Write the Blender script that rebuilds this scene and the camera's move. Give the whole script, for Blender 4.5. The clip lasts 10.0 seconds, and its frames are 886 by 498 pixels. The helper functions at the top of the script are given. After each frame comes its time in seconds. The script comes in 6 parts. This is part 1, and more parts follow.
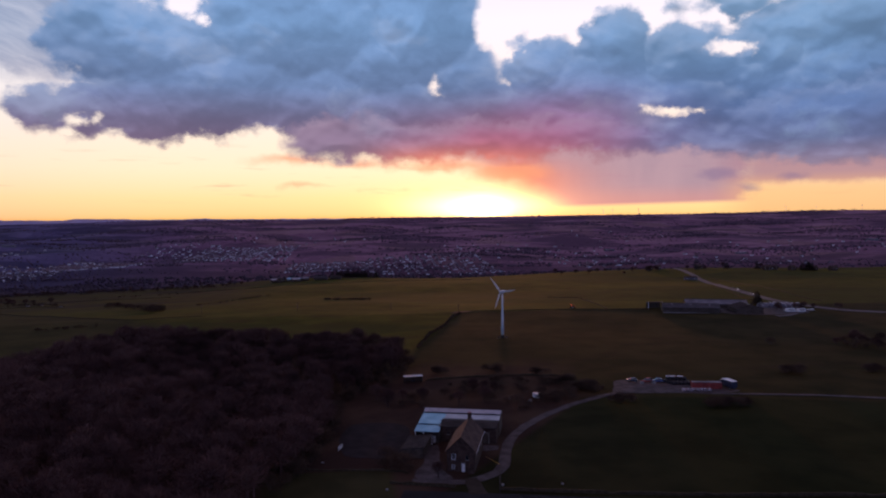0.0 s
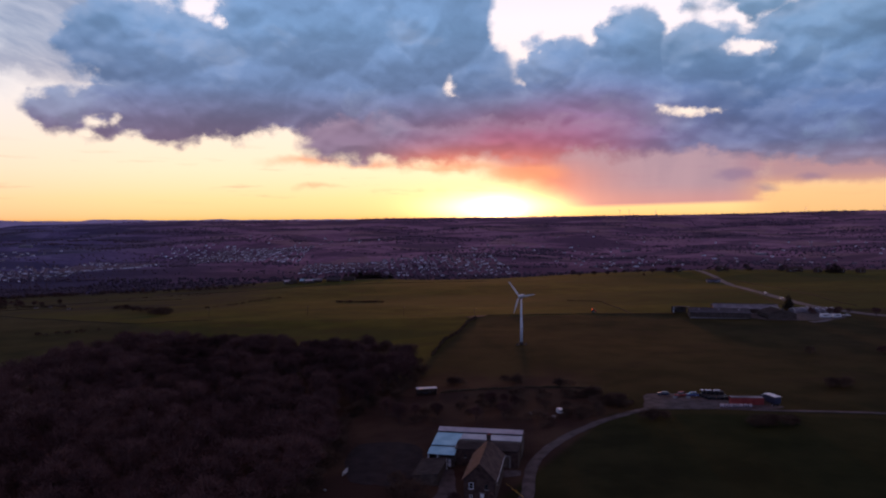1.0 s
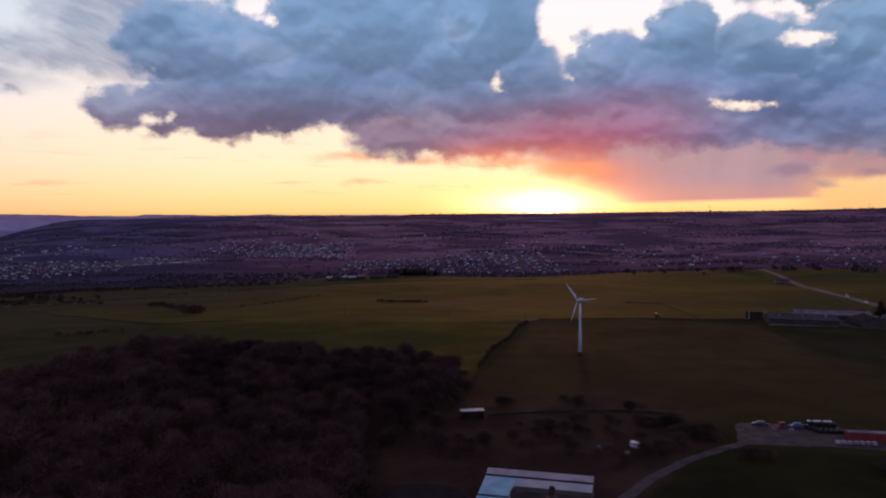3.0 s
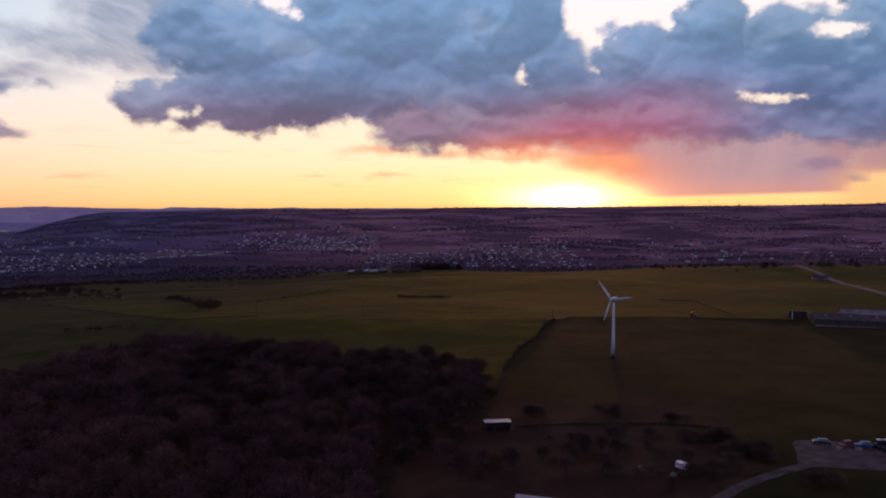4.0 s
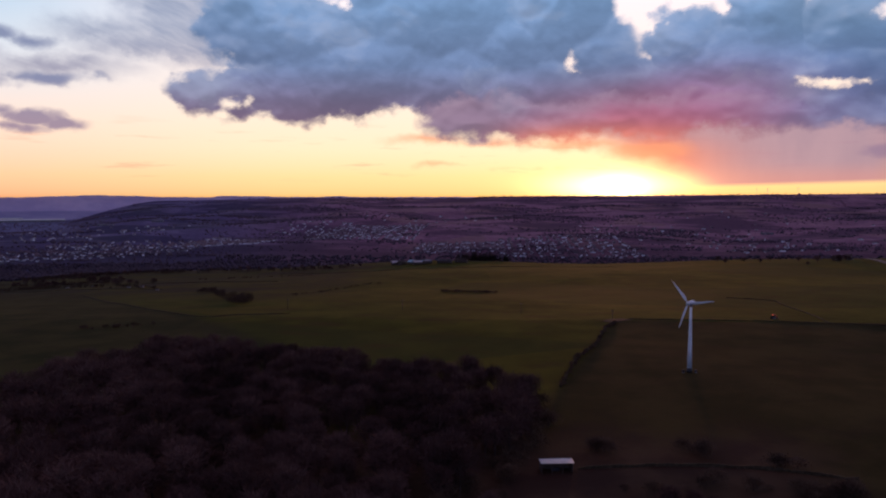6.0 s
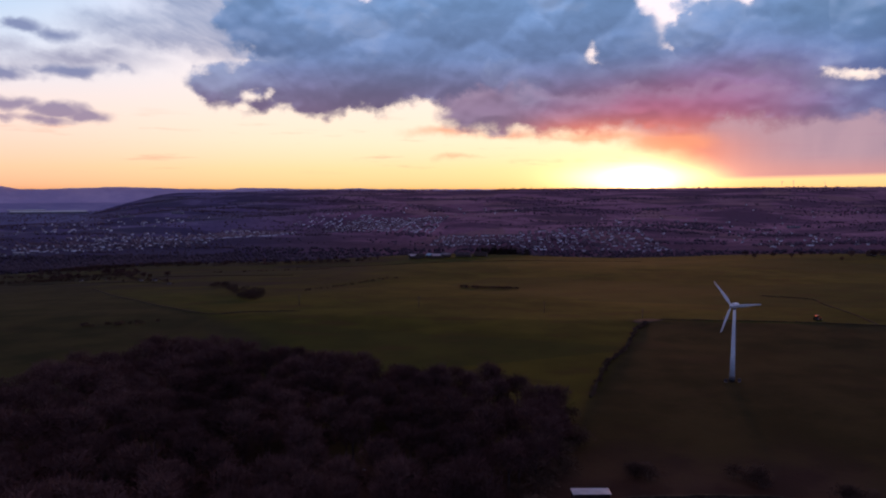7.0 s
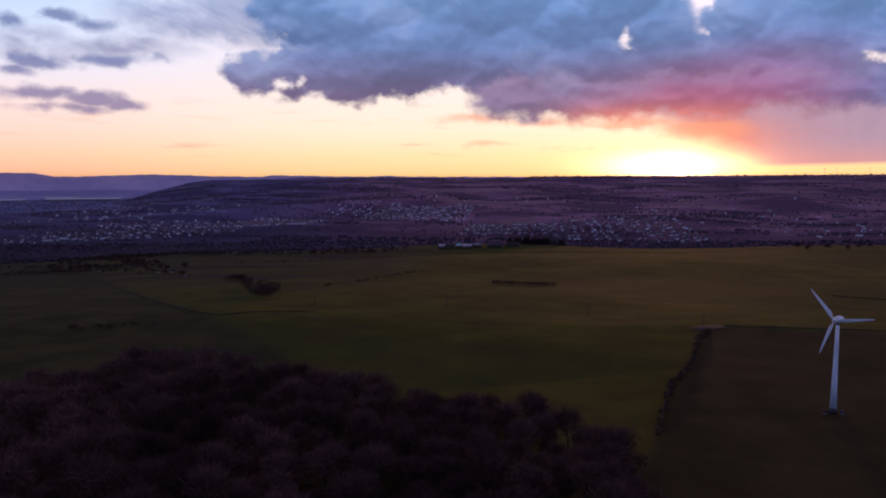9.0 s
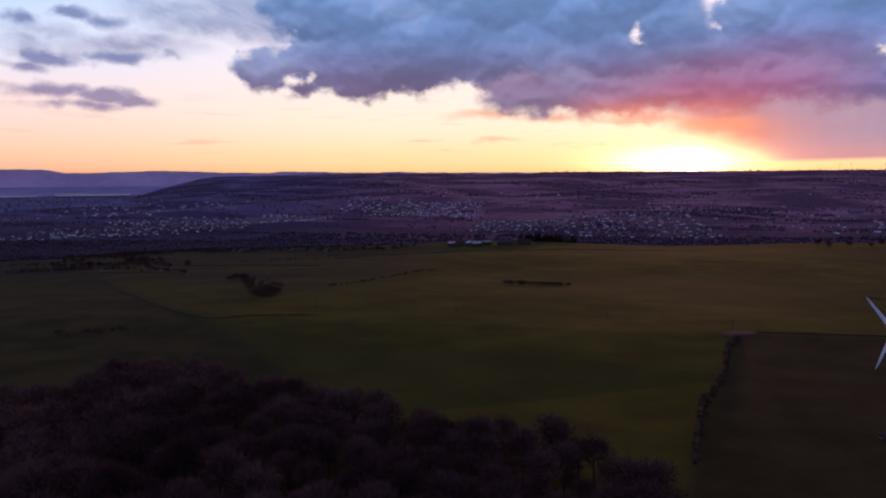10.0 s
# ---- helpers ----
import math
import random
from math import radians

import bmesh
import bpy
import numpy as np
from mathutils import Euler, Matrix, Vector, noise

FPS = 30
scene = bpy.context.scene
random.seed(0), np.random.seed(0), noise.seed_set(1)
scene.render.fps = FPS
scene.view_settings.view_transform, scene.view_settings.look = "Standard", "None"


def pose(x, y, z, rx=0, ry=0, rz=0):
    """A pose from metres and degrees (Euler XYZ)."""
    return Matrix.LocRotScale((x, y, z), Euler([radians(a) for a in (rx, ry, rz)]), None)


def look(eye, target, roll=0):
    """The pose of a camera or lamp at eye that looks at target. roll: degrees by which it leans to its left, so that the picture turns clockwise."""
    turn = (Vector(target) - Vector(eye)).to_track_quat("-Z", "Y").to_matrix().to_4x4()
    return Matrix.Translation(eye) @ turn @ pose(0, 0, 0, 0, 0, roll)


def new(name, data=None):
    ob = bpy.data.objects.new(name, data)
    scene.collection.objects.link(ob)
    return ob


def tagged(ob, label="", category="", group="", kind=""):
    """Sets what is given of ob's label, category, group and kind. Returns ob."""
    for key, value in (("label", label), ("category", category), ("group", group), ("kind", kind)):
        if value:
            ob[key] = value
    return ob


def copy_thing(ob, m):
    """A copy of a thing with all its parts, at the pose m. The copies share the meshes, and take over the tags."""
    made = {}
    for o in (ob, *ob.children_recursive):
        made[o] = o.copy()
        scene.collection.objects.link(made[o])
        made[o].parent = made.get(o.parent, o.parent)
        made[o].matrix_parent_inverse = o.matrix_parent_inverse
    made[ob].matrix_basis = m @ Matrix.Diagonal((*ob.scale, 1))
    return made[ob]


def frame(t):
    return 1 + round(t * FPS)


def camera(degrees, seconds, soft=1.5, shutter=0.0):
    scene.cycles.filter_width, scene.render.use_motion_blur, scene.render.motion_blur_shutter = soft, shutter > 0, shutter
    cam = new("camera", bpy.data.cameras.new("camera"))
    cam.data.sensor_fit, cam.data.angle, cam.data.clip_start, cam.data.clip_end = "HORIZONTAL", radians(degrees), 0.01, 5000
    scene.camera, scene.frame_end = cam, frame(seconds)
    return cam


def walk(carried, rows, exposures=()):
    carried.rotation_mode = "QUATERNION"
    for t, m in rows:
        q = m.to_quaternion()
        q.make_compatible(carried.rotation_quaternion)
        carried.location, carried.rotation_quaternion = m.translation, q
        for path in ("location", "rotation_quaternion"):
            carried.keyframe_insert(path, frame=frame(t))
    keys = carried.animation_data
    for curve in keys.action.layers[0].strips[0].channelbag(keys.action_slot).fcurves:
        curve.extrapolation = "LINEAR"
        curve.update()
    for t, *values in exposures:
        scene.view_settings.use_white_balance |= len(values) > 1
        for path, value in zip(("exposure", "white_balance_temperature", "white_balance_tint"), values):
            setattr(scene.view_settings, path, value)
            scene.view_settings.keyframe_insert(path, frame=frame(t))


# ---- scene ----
cam = camera(63.4, 10.0, 2.1)
PATH = [
    (0, (-3.203, -0.359, 65.167), (-2.96, 1.624, 65.076), -0.4),
    (0.5, (-2.155, 9.613, 65.066), (-1.92, 11.597, 64.977), -0.4),
    (1, (-1.156, 19.507, 64.934), (-0.954, 21.495, 64.845), -0.4),
    (1.5, (-0.158, 29.269, 64.767), (0.011, 31.26, 64.68), -0.4),
    (2, (0.685, 38.939, 64.435), (0.822, 40.932, 64.35), -0.3),
    (2.5, (1.366, 48.777, 64.075), (1.471, 50.772, 63.985), -0.3),
    (4, (2.799, 79.317, 62.9), (2.806, 81.313, 62.783), -0.1),
    (4.5, (3.164, 89.491, 62.697), (3.137, 91.487, 62.575), -0.1),
    (5, (3.222, 99.43, 62.547), (3.161, 101.425, 62.419), -0.1),
    (5.5, (3.215, 109.27, 62.481), (3.122, 111.263, 62.344), -0.1),
    (7, (1.931, 140.206, 62.023), (1.754, 142.191, 61.854), 0.0),
    (7.5, (1.132, 150.502, 61.835), (0.933, 152.484, 61.657), -0.0),
    (8, (0.234, 160.858, 61.636), (0.013, 162.836, 61.448), -0.1),
    (8.5, (-0.795, 171.276, 61.466), (-1.037, 173.252, 61.271), -0.1),
    (9, (-1.944, 181.6, 61.349), (-2.205, 183.572, 61.146), -0.0),
    (9.5, (-3.024, 191.464, 61.148), (-3.3, 193.434, 60.94), -0.1),
    (10, (-4.22, 201.176, 60.981), (-4.508, 203.143, 60.767), -0.1),
]
walk(cam, [(t, look(eye, target, roll)) for t, eye, target, roll in PATH], [(0, 0.0, 6400, 24), (2.5, 0.0, 6800, 23), (5, 0.0, 6850, 23), (7, 0.0, 6300, 27), (9.5, 0.0, 5950, 30), (10, 0.0, 5950, 30)])

# ---- light ----
SUN_AZ, SUN_EL = 10.2, 1.6            # degrees: clockwise from +y, above the level


class Nodes:
    """Short hand for building node trees."""

    def __init__(self, tree):
        self.tree = tree
        tree.nodes.clear()

    def make(self, kind, **settings):
        n = self.tree.nodes.new(kind)
        for key, value in settings.items():
            setattr(n, key, value)
        return n

    def put(self, socket, value):
        if isinstance(value, bpy.types.NodeSocket):
            self.tree.links.new(value, socket)
        else:
            socket.default_value = value

    def math(self, op, a, b=0.0, c=0.0):
        n = self.make("ShaderNodeMath", operation=op)
        for socket, value in zip(n.inputs, (a, b, c)):
            self.put(socket, value)
        return n.outputs[0]

    def vec(self, op, a, b=(0, 0, 0)):
        n = self.make("ShaderNodeVectorMath", operation=op)
        self.put(n.inputs[0], a)
        self.put(n.inputs[1], b)
        return n.outputs["Value" if op in ("LENGTH", "DOT_PRODUCT") else "Vector"]

    def scaled(self, v, s):
        n = self.make("ShaderNodeVectorMath", operation="SCALE")
        self.put(n.inputs[0], v)
        self.put(n.inputs["Scale"], s)
        return n.outputs[0]

    def step(self, v, lo, hi, a=0.0, b=1.0):
        n = self.make("ShaderNodeMapRange", interpolation_type="SMOOTHSTEP")
        for socket, value in zip(n.inputs, (v, lo, hi, a, b)):
            self.put(socket, value)
        return n.outputs[0]

    def mix(self, f, a, b, blend="MIX"):
        n = self.make("ShaderNodeMix", data_type="RGBA", blend_type=blend)
        for i, value in ((0, f), (6, a), (7, b)):
            self.put(n.inputs[i], (*value, 1) if isinstance(value, tuple) and len(value) == 3 else value)
        return n.outputs[2]

    def noise(self, v, scale, detail=3.0, rough=0.5, distort=0.0):
        n = self.make("ShaderNodeTexNoise")
        for key, value in (("Vector", v), ("Scale", scale), ("Detail", detail), ("Roughness", rough), ("Distortion", distort)):
            self.put(n.inputs[key], value)
        return n.outputs

    def ramp(self, f, stops):
        n = self.make("ShaderNodeValToRGB")
        e = n.color_ramp.elements
        while len(e) < len(stops):
            e.new(0.5)
        for item, (at, colour) in zip(e, stops):
            item.position, item.color = at, (*colour, 1)
        self.put(n.inputs[0], f)
        return n.outputs[0]

    def xyz(self, v):
        n = self.make("ShaderNodeSeparateXYZ")
        self.put(n.inputs[0], v)
        return n.outputs

    def join(self, x, y, z=0.0):
        n = self.make("ShaderNodeCombineXYZ")
        for socket, value in zip(n.inputs, (x, y, z)):
            self.put(socket, value)
        return n.outputs[0]


OVERHEAD = (0.190, 0.098, 0.116)     # cloud above and behind, warmed from below
# the evening sky: clear gradient, low sun, broken cumulus in layers, a far shower; azimuth, height and half axes in degrees
BANK = [(-22.2, 8.0, 2.2, 1.15), (-18.6, 8.0, 3.2, 2.04), (-15.4, 8.2, 4.1, 2.82), (-9.8, 9.8, 7.8, 3.79), (-3.1, 9.4, 7.8, 3.48), (-13.8, 12.4, 7.8, 3.35),
        (-4.7, 14.4, 11.0, 4.45), (5.1, 15.0, 5.0, 5.32), (8.0, 11.4, 3.8, 2.55), (3.1, 8.6, 8.8, 3.24), (-16.3, 13.6, 4.9, 2.3), (1.5, 11.8, 6.0, 3.2), (-7.2, 19.6, 14.5, 3.4)]
TOWERS = [(15.0, 11.1, 3.0, 2.45), (20.3, 12.7, 2.9, 3.02), (19.0, 9.6, 6.3, 3.16), (25.4, 11.9, 3.9, 2.08), (22.8, 8.8, 6.2, 2.58), (16.9, 7.4, 6.5, 2.25),
          (22.0, 6.1, 6.2, 1.27), (11.1, 8.2, 6.2, 2.39)]
BACK = [(31.5, 11.4, 2.7, 2.39), (33.9, 12.8, 3.9, 2.31), (37.3, 13.2, 3.9, 2.7), (36.0, 10.0, 4.4, 2.62), (29.9, 10.2, 2.7, 1.58), (29.5, 15.0, 1.8, 0.53),
        (40.5, 10.6, 4.6, 4.26), (33, 19.5, 12, 2.2), (28.4, 10.6, 3.0, 1.5), (33.0, 8.8, 5.0, 1.8)]
FRONT = [(33.3, 6.6, 5.4, 2.44), (37.1, 6.9, 5.0, 2.49), (30.7, 5.7, 4.1, 1.94), (35.1, 4.6, 6.0, 0.9), (28.4, 5.4, 4.3, 1.07), (41.8, 6.1, 4.8, 3.06)]
LOBE = [(-1.4, 6.1, 4.4, 1.83), (3.9, 5.9, 5.8, 1.67), (9.8, 6.0, 7.1, 1.76), (15.8, 6.3, 5.7, 1.2)]
GAPS = [(-12.4, 15.8, 1.2, 0.76), (-11.1, 14.8, 0.2, 0.47), (-19.7, 7.0, 0.5, 0.26), (-20.4, 6.2, 0.35, 0.2), (-18.5, 7.1, 0.25, 0.2), (6.6, 10.4, 0.22, 0.32),
        (24.4, 7.7, 0.8, 0.22), (26.4, 7.9, 0.5, 0.12), (28.8, 12.2, 0.8, 0.26)]
WISPS = [(-34.9, 11.0, 1.3, 0.5), (-33.1, 10.7, 1.7, 0.55), (-38.2, 10.2, 1.0, 0.48), (-38.1, 7.3, 1.5, 0.38), (-36.4, 7.8, 2.3, 0.5), (-32.1, 8.2, 2.2, 0.34),
         (-36.8, 5.8, 3.2, 0.5), (-33.2, 5.5, 2.3, 0.6), (-31.4, 5.2, 1.7, 0.45), (-34.5, 4.8, 2.3, 0.3)]
VEILS = [(-31.7, 9.1, 3.6, 0.84), (-27.9, 11.8, 3.5, 0.84), (-24.4, 11.0, 4.9, 1.03), (-22.3, 12.4, 4.9, 1.9), (-36.6, 9.5, 2.3, 0.37), (-17.3, 11.9, 4.2, 1.61),
         (-38.0, 8.7, 1.7, 0.51), (-21.0, 13.9, 6.0, 2.2)]
STREAKS = [(27.9, 2.9, 1.5, 0.5), (33.0, 2.7, 1.2, 0.34), (30.0, 1.9, 0.9, 0.4)]
EMBERS = [(-4.9, 4.4, 3.1, 0.44), (0.4, 4.1, 5.3, 0.35), (7.5, 3.9, 6.3, 0.54), (12.0, 3.5, 4.0, 0.89), (-3.2, 2.5, 1.9, 0.16), (2.1, 2.2, 2.7, 0.16), (3.0, 1.8, 1.8, 0.12)]


def evening_sky():
    world = bpy.data.worlds.new("evening_sky")
    scene.world = world
    world.use_nodes = True
    g = Nodes(world.node_tree)
    way = g.make("ShaderNodeTexCoord").outputs["Generated"]
    x, y, z = g.xyz(way)
    az = g.math("MULTIPLY", g.math("ARCTAN2", x, y), 57.296)
    el = g.math("MULTIPLY", g.math("ARCSINE", z), 57.296)
    flat = g.join(az, el)

    # clear air
    up = g.math("DIVIDE", g.math("MAXIMUM", el, 0.0), 90.0)
    west = g.ramp(g.math("POWER", up, 0.5), [(0.0, (1.0, 0.60, 0.19)), (0.13, (1.0, 0.79, 0.36)), (0.20, (1.0, 0.88, 0.56)), (0.31, (0.99, 0.90, 0.76)),
                                           (0.41, (0.97, 0.95, 0.95)), (0.50, (0.62, 0.72, 0.84)), (0.64, (0.26, 0.36, 0.58)), (1.0, (0.08, 0.12, 0.26))])
    pale = g.ramp(g.math("POWER", up, 0.5), [(0.0, (0.90, 0.42, 0.19)), (0.13, (1.0, 0.65, 0.36)), (0.24, (0.98, 0.80, 0.64)), (0.31, (0.76, 0.85, 0.86)), (0.38, (0.46, 0.71, 0.85)),
                                           (0.60, (0.26, 0.36, 0.58)), (1.0, (0.08, 0.12, 0.26))])
    east = g.ramp(g.math("POWER", up, 0.5), [(0.0, (0.21, 0.27, 0.46)), (0.3, (0.29, 0.39, 0.64)), (0.6, (0.16, 0.22, 0.40)), (1.0, (0.08, 0.12, 0.26))])
    off = g.math("ABSOLUTE", g.math("SUBTRACT", az, SUN_AZ))
    clear = g.mix(g.step(off, 22, 52), west, pale)
    clear = g.mix(g.step(off, 62, 120), clear, east)
    air = g.make("ShaderNodeTexSky", sky_type="NISHITA", sun_disc=False, sun_elevation=radians(SUN_EL), sun_rotation=radians(SUN_AZ))
    clear = g.mix(1.0, clear, g.mix(1.0, air.outputs[0], (0.012, 0.012, 0.012), "MULTIPLY"), "ADD")

    # thin streaks over the horizon
    streak = g.noise(g.join(g.math("MULTIPLY", az, 0.16), g.math("MULTIPLY", el, 1.5)), 1.0, 4, 0.55)[0]
    band = g.math("MULTIPLY", g.step(el, 0.9, 2.0), g.step(el, 6.5, 3.5))
    clear = g.mix(g.math("MULTIPLY", g.math("MULTIPLY", g.step(streak, 0.56, 0.72), band), 0.45), clear, (0.82, 0.40, 0.24))

    def bell(a0, e0, wa, we, power=1.0):
        d = g.vec("LENGTH", g.vec("MULTIPLY", g.vec("SUBTRACT", flat, (a0, e0, 0)), (1 / wa, 1 / we, 0)))
        return g.math("EXPONENT", g.math("MULTIPLY", g.math("POWER", d, 2.0 * power), -1.0))

    def heap(rounds, where):
        total = None
        for a0, e0, ra, re in rounds:
            d = g.vec("LENGTH", g.vec("MULTIPLY", g.vec("SUBTRACT", where, (a0, e0, 0)), (1 / ra, 1 / re, 0)))
            f = g.math("MULTIPLY", g.math("SUBTRACT", 1.0, d), min(ra, re))
            total = f if total is None else g.math("MAXIMUM", total, f)
        return total

    class Air:
        """Turbulence at one place of the sky: the bend of outlines, and puffs of several sizes."""

        def __init__(self, p):
            half = (0.5, 0.5, 0.5)
            soft = g.noise(g.vec("MULTIPLY", p, (0.15, 0.21, 1)), 1.0, 4, 0.5)
            fine = g.noise(g.vec("MULTIPLY", p, (0.55, 0.7, 1)), 1.0, 7, 0.62)
            self.rough, self.fine = soft, fine
            warp = g.vec("ADD", g.scaled(g.vec("SUBTRACT", soft[1], half), 3.0), g.scaled(g.vec("SUBTRACT", fine[1], half), 1.7))
            self.bent = g.vec("MULTIPLY", g.vec("ADD", p, warp), (1, 1, 0))
            self.nudged = g.vec("MULTIPLY", g.vec("ADD", p, g.scaled(warp, 0.4)), (1, 1, 0))
            broad = g.noise(g.vec("MULTIPLY", p, (0.34, 0.46, 1)), 1.0, 2, 0.5)
            self.wide = g.vec("MULTIPLY", g.vec("ADD", p, g.scaled(g.vec("SUBTRACT", broad[1], half), 3.2)), (1, 1, 0))
            self.swell = g.math("MULTIPLY", g.math("SUBTRACT", broad[0], 0.5), 2.2)
            total = g.math("ADD", g.math("MULTIPLY", g.math("SUBTRACT", soft[0], 0.5), 2.6), g.math("MULTIPLY", g.math("SUBTRACT", fine[0], 0.5), 1.7))
            for scale, much in ((0.34, 1.5), (0.85, 0.9)):
                n = g.make("ShaderNodeTexVoronoi", feature="SMOOTH_F1")
                g.put(n.inputs["Vector"], g.vec("MULTIPLY", self.bent, (1, 1.35, 0)))
                n.inputs["Scale"].default_value, n.inputs["Smoothness"].default_value = scale, 0.5
                total = g.math("ADD", total, g.math("MULTIPLY", g.math("SUBTRACT", 0.42, n.outputs["Distance"]), much))
            self.puff = total

    here, above = Air(flat), Air(g.vec("ADD", flat, (-0.15, 0.55, 0)))
    lump = g.noise(g.vec("MULTIPLY", here.bent, (0.10, 0.20, 1)), 1.0, 7, 0.58)[0]

    # overhead and behind, broken cloud carries on
    beyond = g.math("MAXIMUM", g.step(el, 19, 26), g.step(off, 44, 60))
    loose = g.math("MULTIPLY", g.math("SUBTRACT", g.noise(g.vec("MULTIPLY", way, (1, 1, 2)), 2.6, 6, 0.55)[0], 0.41), 14.0)
    loose = g.math("ADD", loose, g.math("MULTIPLY", g.math("SUBTRACT", 1.0, beyond), -12.0))

    tone = g.ramp(g.math("DIVIDE", el, 20.0), [(0.16, (0.34, 0.21, 0.23)), (0.26, (0.215, 0.150, 0.220)), (0.37, (0.180, 0.172, 0.275)), (0.50, (0.142, 0.228, 0.385)), (0.72, (0.158, 0.300, 0.490))])
    cold = g.ramp(g.math("DIVIDE", el, 20.0), [(0.19, (0.26, 0.21, 0.28)), (0.27, (0.140, 0.178, 0.315)), (0.40, (0.100, 0.182, 0.350)), (0.60, (0.138, 0.265, 0.430)), (0.8, (0.185, 0.335, 0.490))])
    cool = g.step(az, 15.0, 25.0)
    tone = g.mix(cool, tone, cold)
    shade = g.step(lump, 0.30, 0.70, 0.84, 1.22)
    tone = g.mix(1.0, tone, g.join(shade, shade, shade), "MULTIPLY")
    tone = g.mix(g.math("MULTIPLY", g.step(lump, 0.50, 0.68), 0.45), tone, g.mix(cool, (0.285, 0.360, 0.460), (0.225, 0.340, 0.450)))
    tone = g.mix(g.math("MULTIPLY", bell(12.5, 5.6, 8.0, 2.2), 0.70), tone, (0.48, 0.14, 0.20))
    tone = g.mix(g.math("MULTIPLY", bell(18.0, 7.4, 6.0, 2.2), 0.45), tone, (0.32, 0.13, 0.26))
    tone = g.mix(g.math("MULTIPLY", bell(8.0, 4.1, 9, 1.2), 0.85), tone, (1.0, 0.30, 0.16))

    # thin high veils and small dark wisps towards the south-west
    comb = g.noise(g.vec("MULTIPLY", g.vec("ADD", here.nudged, g.scaled(g.join(el, az), 0.35)), (0.16, 0.75, 1)), 1.0, 5, 0.55)[0]
    veil = g.step(g.math("ADD", heap(VEILS, here.bent), g.math("MULTIPLY", here.puff, 0.35)), -1.0, 0.8)
    veil = g.math("MULTIPLY", veil, g.step(comb, 0.30, 0.66, 0.62, 1.0))
    sky = g.mix(veil, clear, g.mix(g.step(el, 8, 13), (0.33, 0.35, 0.44), (0.27, 0.36, 0.49)))
    wisp = g.step(g.math("ADD", heap(WISPS, here.nudged), g.math("MULTIPLY", g.math("ADD", here.puff, 0.45), 0.34)), -0.15, 0.42)
    sky = g.mix(g.math("MULTIPLY", wisp, 0.9), sky, g.mix(g.step(el, 4.5, 9.0), (0.30, 0.24, 0.33), (0.19, 0.25, 0.40)))

    # a distant shower under the main bank
    slant = g.math("ADD", g.math("ADD", az, g.math("MULTIPLY", el, 2.0)), g.math("MULTIPLY", g.math("SUBTRACT", here.rough[0], 0.5), 6.0))
    rain = g.math("MULTIPLY", g.math("MULTIPLY", g.step(slant, 14.5, 20.0), g.step(g.math("ADD", az, g.math("MULTIPLY", here.fine[0], 4.0)), 32.8, 31.0)), g.math("MULTIPLY", g.step(g.math("SUBTRACT", el, g.math("MULTIPLY", g.math("MAXIMUM", g.math("SUBTRACT", az, 13.0), 0.0), 0.022)), 0.45, 0.85), g.step(el, 8.0, 5.6)))
    fall = g.noise(g.join(g.math("MULTIPLY", az, 0.5), g.math("MULTIPLY", el, 0.22)), 1.0, 4, 0.5)[0]
    veil_tone = g.mix(g.step(fall, 0.30, 0.70), (0.40, 0.275, 0.335), (0.45, 0.305, 0.355))
    veil_tone = g.mix(g.step(el, 2.6, 0.8, 0.0, 0.55), veil_tone, (0.74, 0.30, 0.24))
    veil_tone = g.mix(g.math("MULTIPLY", bell(11.5, 2.6, 5.5, 1.9), 0.9), veil_tone, (1.0, 0.25, 0.09))
    sky = g.mix(g.math("MULTIPLY", rain, 0.94), sky, veil_tone)
    skirt = g.math("MULTIPLY", g.step(az, 26.5, 31.0), g.math("MULTIPLY", g.step(g.math("ADD", el, g.math("MULTIPLY", here.fine[0], 0.8)), 2.3, 3.0), g.step(el, 6.0, 4.5)))
    sky = g.mix(g.math("MULTIPLY", skirt, 0.92), sky, (0.44, 0.25, 0.28))
    ember = g.math("MULTIPLY", g.step(az, 27.0, 31.0), g.step(el, 3.2, 1.8))
    sky = g.mix(g.math("MULTIPLY", ember, 0.6), sky, (0.95, 0.50, 0.20))
    sky = g.mix(g.math("MULTIPLY", g.step(g.math("ADD", heap(STREAKS, here.nudged), g.math("MULTIPLY", here.puff, 0.12)), -0.1, 0.35), 0.55), sky, (0.24, 0.18, 0.29))
    glow = g.step(g.math("ADD", heap(EMBERS, here.nudged), g.math("MULTIPLY", here.puff, 0.2)), -0.2, 0.5)
    sky = g.mix(g.math("MULTIPLY", glow, 0.72), sky, (1.0, 0.38, 0.18))

    # cloud, layer behind layer: crowns catch the high light, feet stay dark
    torn = g.math("ADD", g.math("MULTIPLY", here.puff, 0.42), g.math("MULTIPLY", g.math("SUBTRACT", here.fine[0], 0.5), 1.6))
    gaps = g.math("ADD", g.math("SUBTRACT", torn, g.math("MULTIPLY", heap(GAPS, here.nudged), 1.3)), 0.30)
    ragged = g.step(el, 4.0, 8.0, 0.30, 0.60)

